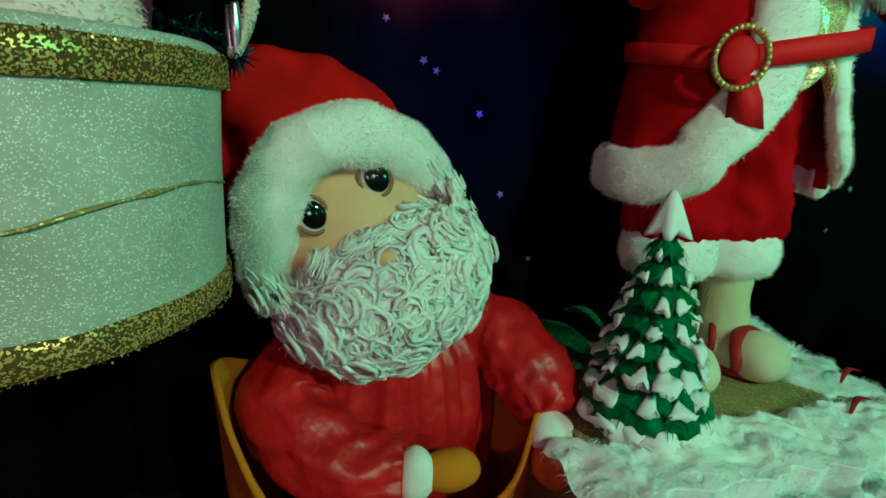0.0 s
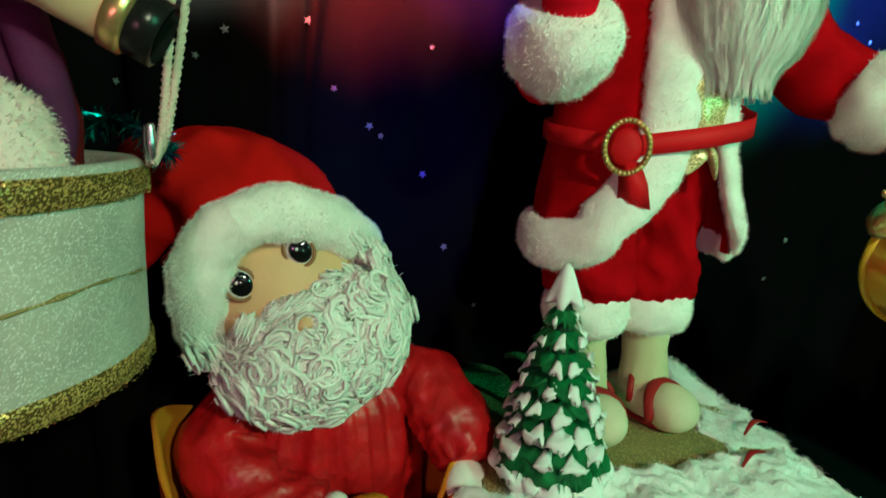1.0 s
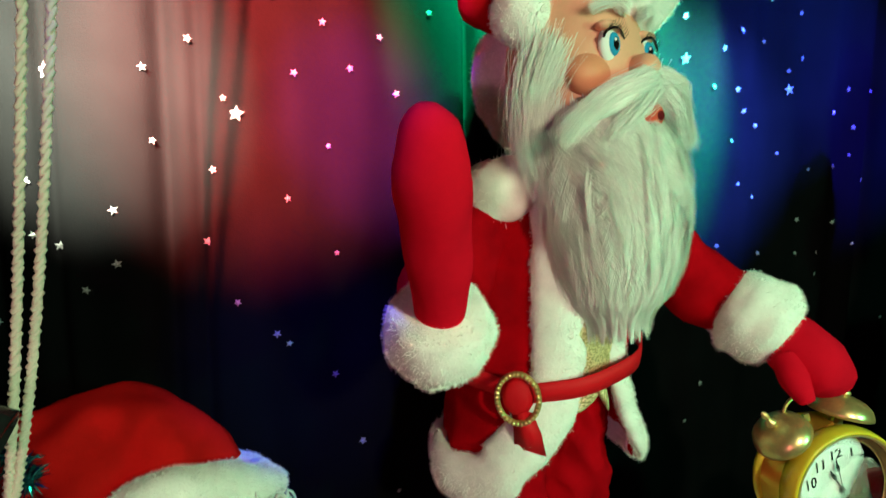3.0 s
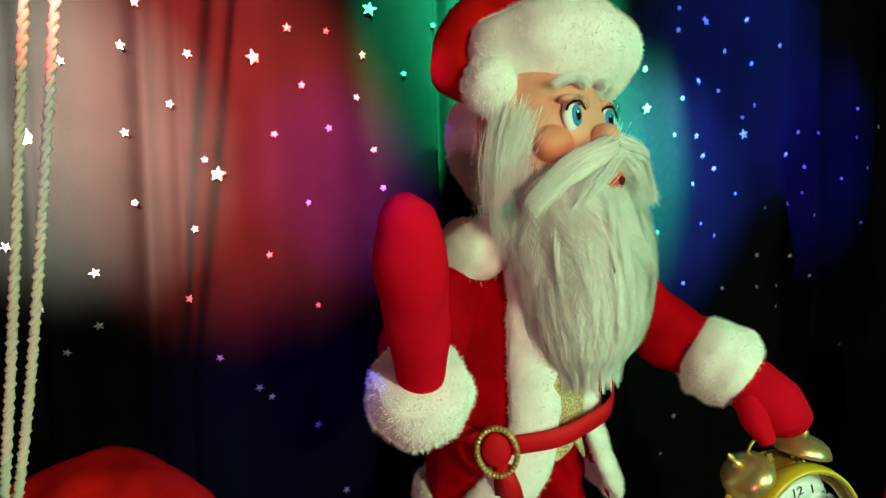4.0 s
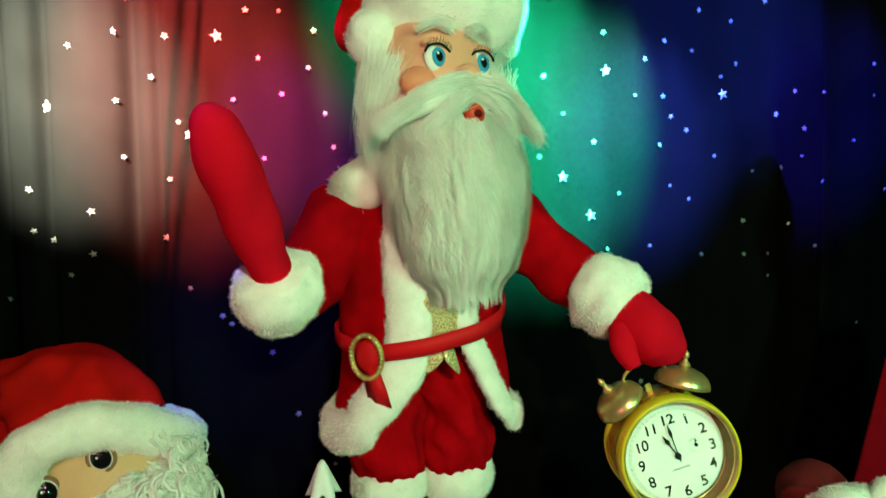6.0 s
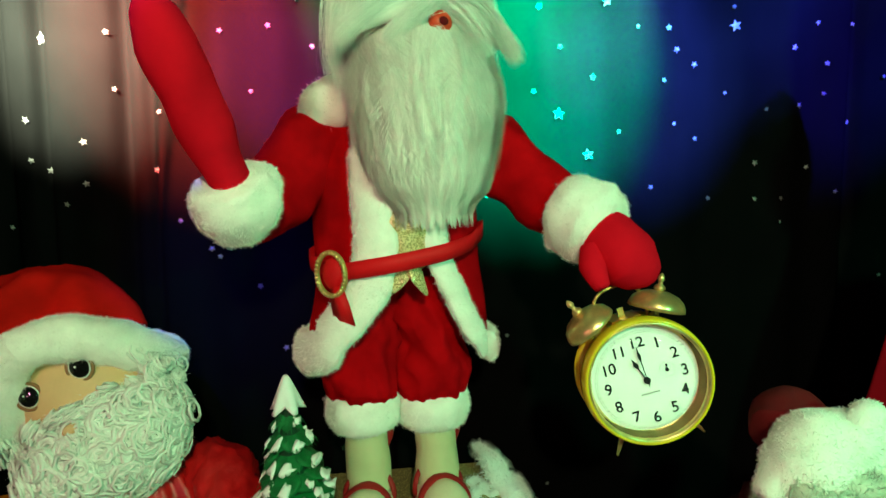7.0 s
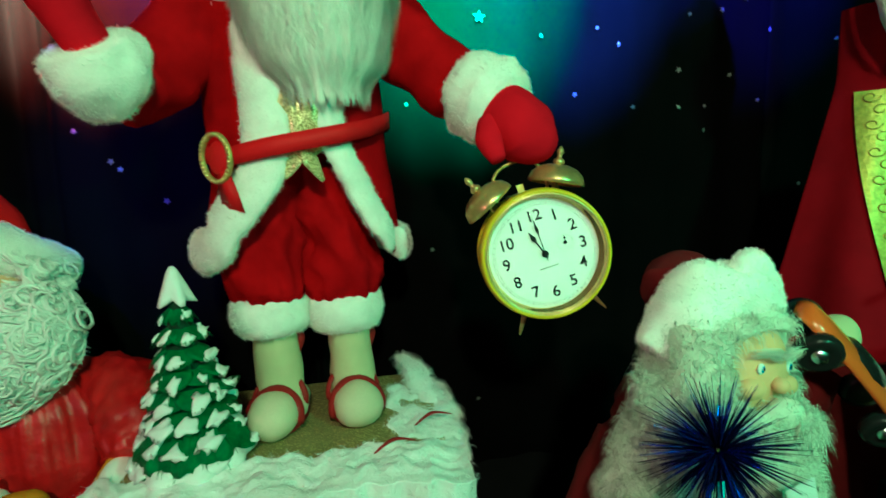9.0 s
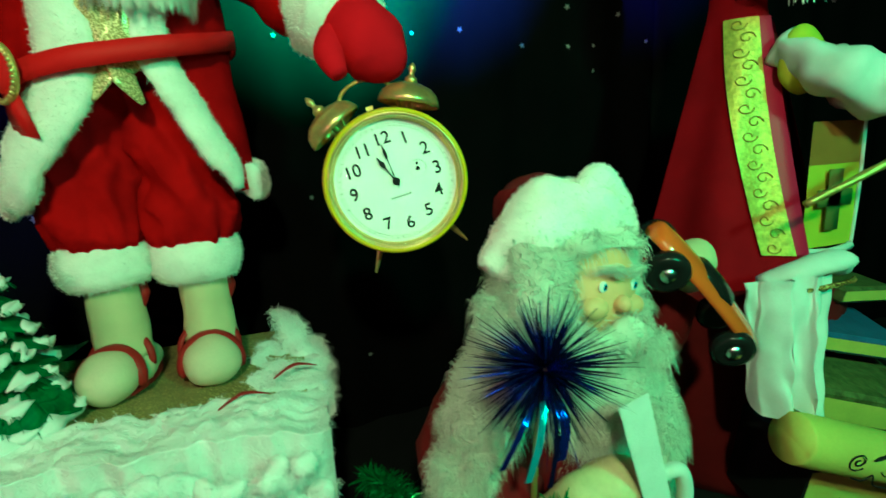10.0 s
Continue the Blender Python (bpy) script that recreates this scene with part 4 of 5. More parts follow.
    arch = smooth_path([(-0.0235, 0.048, -0.024), (-0.025, 0.070, -0.024), (-0.017, 0.0835, -0.024), (0.0, 0.088, -0.024), (0.017, 0.0835, -0.024), (0.025, 0.070, -0.024), (0.0235, 0.048, -0.024)], 5)
    c.tube(arch, 0.0016, dark_brass, n=10)
    part("handle", c, clock, "thin brass carrying handle")
    c = Clay()
    slab(c, -0.003, 0.003, 0.052, 0.066, -0.026, -0.0235, dark_brass)
    slab(c, -0.014, 0.014, 0.0525, 0.0585, -0.036, -0.010, orange_metal)
    part("hammer", c, clock, "brass hammer between the bells", smooth=False)


alarm_clock()


# ---- balloon basket with its ropes and passenger ----
def balloon_basket():
    basket = thing("balloon_basket", (-0.170, -0.058, 0.020), "white glittered round basket with gold sequin edges, hanging on cords", "basket")
    R, H = 0.103, 0.132
    c = Clay()
    turned([(0.001, 0.0), (R * 0.88, 0.0), (R * 0.925, 0.004), (R * 0.94, 0.02), (R * 0.975, H * 0.6), (R, H), (R * 0.97, H + 0.003), (R * 0.80, H + 0.001), (R * 0.79, H - 0.05), (0.001, H - 0.055)], frost, c, 96)
    c.v = [tuple(V(p) + V((p[0], p[1], 0)).normalized() * 0.0022 * noise.noise(V(p) * 22)) for p in c.v]
    part("body", c, basket, "white glittered card wall")
    for r, z, h in ((R * 0.935, 0.009, 0.008), (R * 1.0, H - 0.010, 0.0085)):
        c = Clay()
        rows = []
        for b in np.linspace(0, 2 * math.pi, 11)[:-1]:
            rows.append((r + 0.003 * math.cos(b), z + h * math.sin(b)))
        rows.append(rows[0])
        turned(rows, gold_trim, c, 120)
        rng = random.Random(int(z * 9000))
        for _ in range(2200):
            a, zz = rng.uniform(0, 6.283), z + rng.uniform(-h, h)
            p = V((math.cos(a) * (r + 0.0038), math.sin(a) * (r + 0.0038), zz))
            d1, d2 = V((rng.gauss(0, 1), rng.gauss(0, 1), rng.gauss(0, 1))).normalized() * 0.0008, V((rng.gauss(0, 1), rng.gauss(0, 1), rng.gauss(0, 1))).normalized() * 0.0008
            c.add([p - d1, p + d2, p + d1, p - d2], [(0, 1, 2, 3)], gold_trim)
        part("sequin_band", c, basket, "gold sequin braid", smooth=False)
    c = Clay()
    limb(c, [(R * 0.975 * math.cos(a), R * 0.975 * math.sin(a), 0.060 + 0.010 * math.sin(2.2 * a + 2.5)) for a in np.linspace(-2.6, 0.1, 16)], [0.0008] * 2, gold_dust, n=8, steps=2, wobble=0.002, scale=300)
    part("cord_seam", c, basket, "thin gold thread")
    return basket


balloon_basket()


def cord(label, points, radius, turns):
    holder = thing("balloon_rope", points[0], label, "rope", "basket ropes")
    start = V(points[0])
    path = smooth_path([V(p) - start for p in points], 60)
    for k in range(2):
        c = Clay()
        coil = []
        for i, p in enumerate(path):
            a = turns * 2 * math.pi * i / len(path) + math.pi * k
            coil.append(p + V((math.cos(a), math.sin(a), 0)) * radius * 0.6)
        c.tube(coil, radius * 0.66, rope_mat, n=7)
        part("strand", c, holder)
    c = Clay()
    limb(c, [(0, 0, -0.002), (0, 0, 0.012), (0, 0, 0.024)], [0.002, 0.0034, 0.0022], steel, n=10)
    part("clasp", c, holder, "small steel clasp")


cord("pale twisted cord rising from the basket rim", [(-0.060, -0.050, 0.152), (-0.047, -0.050, 0.18), (-0.024, -0.050, 0.30), (0.008, -0.050, 0.53), (0.055, -0.05, 0.85), (0.10, -0.05, 1.2)], 0.0026, 95)
cord("pale twisted cord beside its twin over the basket", [(-0.057, -0.054, 0.153), (-0.050, -0.051, 0.18), (-0.033, -0.052, 0.30), (-0.006, -0.052, 0.53), (0.034, -0.052, 0.85), (0.075, -0.052, 1.2)], 0.0026, 95)

# passenger: bulky plush animal in dark clothes holding a spyglass
c = Clay()
c.ball((-0.136, -0.084, 0.152), (0.044, 0.032, 0.052), pink_fur, wobble=0.006)
c.ball((-0.175, -0.020, 0.200), (0.060, 0.040, 0.075), purple_cloth, wobble=0.012, scale=30)
limb(c, [(-0.128, -0.020, 0.130), (-0.126, -0.010, 0.19), (-0.150, 0.0, 0.25)], [0.014, 0.016, 0.014], dark_felt, wobble=0.004)
limb(c, [(-0.118, -0.065, 0.125), (-0.106, -0.058, 0.175), (-0.120, -0.045, 0.235)], [0.010, 0.012, 0.012], purple_cloth)
c.ball((-0.215, -0.03, 0.30), (0.052, 0.048, 0.05), green_cloth, wobble=0.008)
c.fuzz(pink_fur, 5000, 0.005, 0.0006, tousle=0.9, seed=12)
tagged(c.make("plush_passenger"), "plush animal doll in dark purple inside the white basket", "doll")

spyglass = thing("spyglass", look((-0.132, -0.085, 0.274), (-0.037, -0.078, 0.222)), "tan toy spyglass with brass ring held over the basket", "spyglass")
part("barrel", turned([(0.001, 0.05), (0.0185, 0.05), (0.0185, -0.085), (0.0165, -0.086)], tan_card, n=40), spyglass)
part("ring", turned([(0.0180, -0.080), (0.0205, -0.081), (0.0208, -0.090), (0.0185, -0.092), (0.0165, -0.091)], brass, n=40), spyglass)
part("hood", turned([(0.0165, -0.088), (0.0185, -0.089), (0.0185, -0.106), (0.0160, -0.107), (0.0150, -0.095), (0.0005, -0.093)], black_plastic, n=40), spyglass, "black eyepiece hood")


def tinsel(place, path, radius, mats, count, label, seed, length=1.0):
    rng = random.Random(seed)
    c, line = Clay(), smooth_path(path, 10)
    for _ in range(count):
        p = line[rng.randrange(len(line))]
        d = V((rng.gauss(0, 1), rng.gauss(0, 1), rng.gauss(0, 1))).normalized() * radius * rng.uniform(0.5, 1.1) * length
        side = d.cross(V((rng.gauss(0, 1), rng.gauss(0, 1), rng.gauss(0, 1)))).normalized()
        c.ribbon([p, p + d * 0.5 + V((0, 0, -0.0005)), p + d + V((0, 0, -0.003))], 0.0022, rng.choice(mats), side)
    c.tube(line, 0.0012, mats[0], n=6)
    ob = c.make("tinsel_garland")
    ob.matrix_world = Matrix.Translation(place)
    return tagged(ob, label, "garland", "tinsel garlands")


tinsel((-0.10, 0.03, 0.165), [(-0.06, 0.03, 0.0), (-0.02, 0.02, 0.012), (0.015, 0.005, 0.004), (0.035, -0.02, -0.01)], 0.016, [tinsel_aqua, tinsel_aqua, tinsel_dark], 700, "blue-green tinsel along the back of the basket", 3)


# ---- curly-bearded doll in the sack ----
def curl(clay, centre, out, size, mat, rng):
    """One ringlet: a short spiral of wool."""
    out = out.normalized()
    a = out.cross(V((rng.gauss(0, 1), rng.gauss(0, 1), rng.gauss(0, 1)))).normalized()
    b = out.cross(a)
    way = rng.choice((-1, 1))
    for k in range(9):
        o = V((rng.gauss(0, 1), rng.gauss(0, 1), rng.gauss(0, 1))) * size * 0.22
        pts, spin, tight = [], rng.gauss(0, 0.25), rng.uniform(0.85, 1.12)
        for i in range(11):
            t = i / 10
            r = size * (1.0 - 0.60 * t) * tight
            g = way * t * 2 * math.pi * 1.35 + spin
            pts.append(centre + o * (1 - 0.3 * t) + a * math.cos(g) * r + b * math.sin(g) * r + out * (size * 0.6 * t))
        clay.tube(pts, along([size * 0.09, size * 0.13, size * 0.12, size * 0.04], 11), mat, n=4, caps=False)


def sleeve(clay, points, radii, mat, seed):
    """A satin sleeve: a tube with sharp creases round the bends."""
    path = smooth_path(points, 12)
    sizes, rings, last = along(radii, len(path)), [], V((0.2, 0.3, 1.0))
    for i, p in enumerate(path):
        way = (path[min(i + 1, len(path) - 1)] - path[max(i - 1, 0)]).normalized()
        side = (last - way * last.dot(way)).normalized()
        last, other, ring = side, way.cross(side), []
        for j in range(48):
            a = 2 * math.pi * j / 48
            q = V((1.6 * math.cos(a), 1.6 * math.sin(a), i * 0.16 + seed + 0.9 * math.sin(a + seed)))
            fold = 0.011 * (0.28 - abs(noise.noise(q))) + 0.006 * (0.25 - abs(noise.noise(q * 2.3)))
            ring.append(p + (side * math.cos(a) + other * math.sin(a)) * (sizes[i] + fold))
        rings.append(ring)
    clay.loft(rings, mat)


def crease(a, z):
    """Creases of the gathered satin, in metres."""
    q = V((2.6 * math.cos(a), 2.6 * math.sin(a), z * 7))
    return 0.016 * (0.35 - abs(noise.noise(q * 1.3))) + 0.010 * (0.3 - abs(noise.noise(V((q.x * 2.4, q.y * 2.4, z * 4)))))


def seated_figure():
    c = Clay()
    turn = Matrix.Translation((0.008, 0.088, 0.030)) @ Matrix.Rotation(radians(9), 4, "Z") @ Matrix.Rotation(radians(-28), 4, "Y") @ Matrix.Rotation(radians(-10), 4, "X")
    t3 = turn.to_3x3()
    c.ball(turn @ V((0, 0, 0)), (0.072, 0.070, 0.082), pale_skin, t3, 36, 22)
    for x in (-1, 1):
        eye(c, turn, (0.0272 * x, -0.0625, 0.026), 0.0112, eye_black, ring_brown)
    c.ball(turn @ V((0.002, -0.086, -0.026)), (0.009, 0.007, 0.006), pale_skin, t3)
    rng = random.Random(4)
    c.ball(turn @ V((0, -0.036, -0.056)), (0.072, 0.046, 0.056), curl_hair, t3, wobble=0.008)
    for _ in range(400):
        a, h = rng.uniform(-1.9, 1.9), rng.uniform(-1, 1)
        d = V((math.sin(a) * math.sqrt(1 - h * h), -math.cos(a) * math.sqrt(1 - h * h), h))
        p = V((d.x * 0.076, -0.036 + d.y * 0.050, -0.056 + d.z * 0.060))
        if p.z > -0.008:
            p.z = rng.uniform(-0.028, -0.006)
            p.y = min(p.y, -0.074 + 7 * p.x * p.x)
        curl(c, turn @ p, t3 @ d, rng.uniform(0.010, 0.020) if p.z < -0.035 else rng.uniform(0.006, 0.010), curl_hair, rng)
    for x in (-1, 1):
        for _ in range(26):
            p = V((x * rng.uniform(0.066, 0.090), rng.uniform(-0.05, -0.01), rng.uniform(-0.045, 0.008)))
            curl(c, turn @ p, t3 @ V((x, -0.4, 0)), rng.uniform(0.007, 0.013), curl_hair, rng)
    c.fuzz(curl_hair, 34000, 0.0062, 0.0004, droop=0.1, tousle=2.0, seed=13)
    band = [turn @ V((0.078 * math.sin(a), -0.072 * math.cos(a), 0.070 - 0.054 * abs(math.sin(a)) ** 2.2 - 0.02 * (1 - math.cos(a)))) for a in np.linspace(0, 2 * math.pi, 41)[:-1]]
    c.tube(band, 0.0235, fur, n=16, loop=True, wobble=0.007, scale=50)
    limb(c, [turn @ V(p) for p in ((0, 0.004, 0.046), (0.002, 0.010, 0.078), (-0.010, 0.018, 0.106), (-0.036, 0.028, 0.124), (-0.072, 0.040, 0.122), (-0.108, 0.048, 0.104), (-0.138, 0.052, 0.076))], [0.078, 0.073, 0.060, 0.048, 0.042, 0.033, 0.016], hat_felt, steps=8, n=40, wobble=0.020, scale=24)
    c.fuzz(fur, 42000, 0.0034, 0.0004, droop=0.12, tousle=1.3, seed=14)
    # satin jacket and arms
    rows = []
    for z in np.linspace(-0.33, -0.045, 34):
        rx, ry = float(np.interp(z, (-0.33, -0.14, -0.09, -0.065, -0.045), (0.100, 0.098, 0.090, 0.068, 0.03))), float(np.interp(z, (-0.33, -0.14, -0.09, -0.065, -0.045), (0.075, 0.074, 0.066, 0.050, 0.026)))
        rows.append([V((0.045 + (rx + crease(a, z)) * math.cos(a), 0.100 + (ry + crease(a, z)) * math.sin(a), z)) for a in np.linspace(0, 2 * math.pi, 121)[:-1]])
    c.loft(rows, satin)
    sleeve(c, [(0.110, 0.100, -0.075), (0.146, 0.076, -0.084), (0.168, 0.034, -0.108), (0.170, 0.004, -0.130)], [0.030, 0.038, 0.036, 0.024], satin, 2.0)
    c.ball((0.169, -0.008, -0.138), (0.021, 0.018, 0.017), fur, wobble=0.004)
    c.ball((0.166, -0.020, -0.160), (0.017, 0.017, 0.026), car_orange, wobble=0.003)
    sleeve(c, [(-0.022, 0.090, -0.085), (-0.050, 0.055, -0.12), (-0.012, 0.010, -0.155), (0.040, -0.002, -0.160)], [0.030, 0.040, 0.036, 0.026], satin, 7.0)
    c.ball((0.050, -0.010, -0.158), (0.016, 0.020, 0.024), fur, wobble=0.004)
    c.ball((0.076, -0.012, -0.158), (0.028, 0.017, 0.017), mustard, wobble=0.003)
    return tagged(c.make("plush_santa"), "curly-bearded plush doll in red satin, sitting in a sack", "doll")


seated_figure()

sack = Clay()
rows = []
for i in range(14):
    z = -0.33 + 0.215 * i / 13
    ring = []
    for a in np.linspace(0, 2 * math.pi, 73)[:-1]:
        lip = 0.035 * (math.cos(2 * a) ** 2) * (i / 13) ** 3 - 0.075 * math.exp(-((math.sin(a) + 1) / 0.35) ** 2) * (i / 13) ** 2
        r = 1 + 0.05 * noise.noise(V((3 * math.cos(a), 3 * math.sin(a), z * 12))) + 0.10 * (i / 13) ** 2
        ring.append(V((0.036 + 0.132 * r * math.cos(a), 0.058 + 0.104 * r * math.sin(a), z + lip)))
    rows.append(ring)
inner = [[V((0.036, 0.058, p.z)) + (p - V((0.036, 0.058, p.z))) * 0.965 for p in r] for r in reversed(rows)]
sack.loft(rows + inner, mustard, caps=False)
tagged(sack.make("gift_sack"), "open mustard felt sack standing round the satin doll", "sack")


# ---- grey-bearded doll with toy car and tinsel brush ----
def gift_figure():
    c = Clay()
    turn = Matrix.Translation((0.692, -0.180, -0.018)) @ Matrix.Rotation(radians(14), 4, "Z") @ Matrix.Rotation(radians(8), 4, "Y")
    t3 = turn.to_3x3()
    rng = random.Random(9)
    c.ball(turn @ V((0.004, -0.004, 0.010)), (0.043, 0.044, 0.046), pale_skin, t3, 30, 18)
    for x in (-1, 1):
        eye(c, turn, (0.0150 * x + 0.004, -0.0445, 0.018), 0.0036, iris_blue)
        c.ball(turn @ V((0.018 * x + 0.004, -0.042, 0.003)), (0.011, 0.008, 0.008), pale_skin, t3)
        sweep(c, turn, [(0.004 + 0.004 * x, -0.050, 0.028), (0.004 + 0.016 * x, -0.050, 0.031), (0.004 + 0.03 * x, -0.042, 0.026)], 0.0024, grey_hair, 160, 61 + x, 0.0004)
    c.ball(turn @ V((0.004, -0.050, 0.007)), (0.0062, 0.0065, 0.006), pale_skin, t3)

    def wool(centre, radii, curls, hairs, seed, rough=0.014):
        """A fluffy tuft: a lumpy core, ringlets and loose hairs."""
        tuft = Clay()
        tuft.ball(turn @ V(centre), radii, grey_hair, t3, 26, 16, wobble=rough, scale=45)
        for _ in range(curls // 5):
            d = V((rng.gauss(0, 1), rng.gauss(0, 1) - 0.5, rng.gauss(0, 1))).normalized()
            curl(tuft, turn @ (V(centre) + V([d[k] * radii[k] * 0.97 for k in range(3)])), t3 @ d, rng.uniform(0.007, 0.012), grey_hair, rng)
        tuft.fuzz(grey_hair, hairs * 2, 0.009, 0.0005, droop=0.7, tousle=1.4, seed=seed)
        c.join(tuft)

    for k, (centre, radii, curls, hairs) in enumerate((
            ((0.014, -0.030, -0.064), (0.052, 0.034, 0.042), 90, 9000), ((0.042, -0.026, -0.105), (0.050, 0.034, 0.048), 90, 9000),
            ((0.066, -0.020, -0.150), (0.044, 0.032, 0.044), 60, 7000), ((0.100, -0.012, -0.122), (0.028, 0.026, 0.044), 40, 5000), ((0.124, 0.004, -0.150), (0.034, 0.026, 0.044), 40, 6000), ((0.080, -0.012, -0.185), (0.044, 0.028, 0.034), 40, 6000),
            ((0.004, -0.050, -0.016), (0.026, 0.010, 0.009), 20, 1500), ((0.036, -0.038, -0.030), (0.022, 0.016, 0.020), 20, 2200), ((-0.032, -0.036, -0.030), (0.018, 0.016, 0.022), 20, 2200),
            ((0.008, -0.012, 0.044), (0.044, 0.030, 0.008), 4, 1500), ((-0.046, -0.012, 0.008), (0.026, 0.034, 0.042), 24, 4500), ((0.046, -0.004, 0.004), (0.018, 0.028, 0.036), 16, 3000),
            ((-0.064, -0.010, -0.036), (0.024, 0.026, 0.040), 24, 4500), ((-0.080, -0.010, -0.082), (0.022, 0.022, 0.038), 24, 4000), ((-0.092, -0.008, -0.118), (0.016, 0.018, 0.026), 14, 2500))):
        wool(centre, radii, curls, hairs, 200 + k)
    # lumpy cream cap with its knob, dark red tail behind
    limb(c, [turn @ V(p) for p in ((-0.066, 0.000, 0.018), (-0.050, 0.000, 0.040), (-0.020, 0.000, 0.058), (0.016, 0.000, 0.060), (0.040, 0.000, 0.048), (0.052, 0.002, 0.036))], [0.012, 0.024, 0.030, 0.029, 0.022, 0.010], fur, n=26, wobble=0.007, scale=40)
    limb(c, [turn @ V(p) for p in ((-0.004, -0.010, 0.070), (-0.004, -0.012, 0.084), (0.010, -0.012, 0.088), (0.030, -0.010, 0.070))], [0.016, 0.009, 0.011, 0.014], fur, n=18, wobble=0.003)
    limb(c, [turn @ V(p) for p in ((-0.03, 0.03, 0.058), (-0.012, 0.040, 0.066), (0.014, 0.042, 0.070), (0.034, 0.040, 0.062))], [0.022, 0.022, 0.020, 0.012], dark_felt, n=18, wobble=0.006)
    c.fuzz(fur, 9000, 0.0025, 0.0005, droop=0.15, tousle=1.1, seed=15)
    # coat, arm and mitten
    limb(c, [(0.700, -0.150, -0.03), (0.702, -0.145, -0.10), (0.705, -0.145, -0.20), (0.705, -0.145, -0.329)], [0.045, 0.075, 0.090, 0.095], dark_felt, n=28, wobble=0.012)
    limb(c, [(0.755, -0.150, -0.09), (0.800, -0.140, -0.085), (0.832, -0.140, -0.045)], [0.032, 0.028, 0.020], dark_felt, n=18, wobble=0.006)
    c.ball((0.838, -0.146, -0.020), (0.021, 0.020, 0.026), stocking, Matrix.Rotation(0.5, 3, "Y"), wobble=0.003)
    limb(c, [(0.640, -0.150, -0.09), (0.600, -0.180, -0.14), (0.640, -0.230, -0.15)], [0.032, 0.030, 0.022], dark_felt, n=18, wobble=0.006)
    return tagged(c.make("plush_santa"), "grey-bearded plush doll with lumpy cream cap holding toys", "doll")


gift_figure()


def toy_car():
    a, b = V((0.764, -0.185, 0.022)), V((0.858, -0.185, -0.080))
    way = (b - a).normalized()
    top = V((0.55, -0.55, 0.62))
    side = way.cross(top).normalized()
    top = side.cross(way)
    m = Matrix((way, side, top)).transposed().to_4x4()
    m.translation = (a + b) / 2
    car = thing("toy_car", m, "orange-red toy car with black wheels in the doll's mitten", "toy car")
    c = Clay()
    rows = []
    for x, z, w in ((-0.074, 0.002, 0.006), (-0.070, 0.008, 0.016), (-0.052, 0.014, 0.022), (-0.02, 0.018, 0.023), (0.02, 0.018, 0.023), (0.052, 0.014, 0.022), (0.070, 0.008, 0.016), (0.074, 0.002, 0.006)):
        rows.append([(x, w * math.cos(t), z * 0.35 + (0.003 + 0.008 * (math.sin(t) > 0)) * math.sin(t)) for t in np.linspace(0, 2 * math.pi, 25)[:-1]])
    c.loft(rows, car_orange)
    part("body", c, car)
    c = Clay()
    rows = [[(x, 0.018 * k * math.cos(t), 0.010 + 0.012 * k * max(0, math.sin(t))) for t in np.linspace(0, 2 * math.pi, 21)[:-1]] for x, k in ((-0.028, 0.3), (-0.02, 0.9), (0.0, 1.0), (0.016, 0.9), (0.026, 0.3))]
    c.loft(rows, black_plastic)
    part("cabin", c, car, "dark windows")
    for x in (-0.050, 0.050):
        for s in (-1, 1):
            wheel = part("wheel", turned([(0.0005, 0.004), (0.008, 0.0045), (0.0125, 0.006), (0.0165, 0.004), (0.0175, -0.001), (0.0165, -0.006), (0.012, -0.0075), (0.0005, -0.006)], black_plastic, n=30), car, "black wheel")
            wheel.matrix_local = Matrix.Translation((x, s * 0.023, -0.004)) @ Matrix.Rotation(radians(-90 * s), 4, "X")
            hub = part("hub", turned([(0.0005, 0.0075), (0.005, 0.007), (0.0065, 0.0045)], steel, n=16), wheel)


toy_car()


def tinsel_brush():
    brush = thing("tinsel_brush", (0.628, -0.270, -0.026), "spiky dark blue tinsel pom-pom in front of the grey beard", "tinsel ball")
    rng = random.Random(31)
    c = Clay()
    for _ in range(640):
        d = V((rng.gauss(0, 1), rng.gauss(0, 1), rng.gauss(0, 1))).normalized()
        long = rng.uniform(0.028, 0.054)
        side = d.cross(V((rng.gauss(0, 1), rng.gauss(0, 1), rng.gauss(0, 1)))).normalized()
        c.ribbon([d * 0.003, d * long * 0.5, d * long + V((0, 0, -0.002))], 0.0013, tinsel_dark if rng.random() < 0.72 else tinsel_blue, side)
    part("foil_burst", c, brush, "dark blue foil needles")
    for x, z, w, mat in ((-0.016, -0.045, 0.0045, foil_aqua), (-0.030, -0.036, 0.0035, tinsel_blue), (0.002, -0.038, 0.006, tinsel_blue), (-0.004, -0.05, 0.003, tinsel_dark)):
        c = Clay()
        pts = [V((x * 0.4, -0.012, -0.012)), V((x * 0.8, -0.020, z * 0.6)), V((x, -0.018, z)), V((x * 1.1, -0.014, z * 1.3))]
        for f in (0, 0.0006):
            c.loft([[p + V((-w / 2, f, 0)), p + V((w / 2, f, 0))] for p in smooth_path(pts, 4)], mat, closed=False)
        part("foil_strip", c, brush, "shiny foil strip")
    c = Clay()
    limb(c, [(0, 0, 0), (0.004, 0.02, -0.06), (0.006, 0.03, -0.13)], [0.002, 0.002, 0.002], dark_brass, n=8)
    part("stem", c, brush)


tinsel_brush()

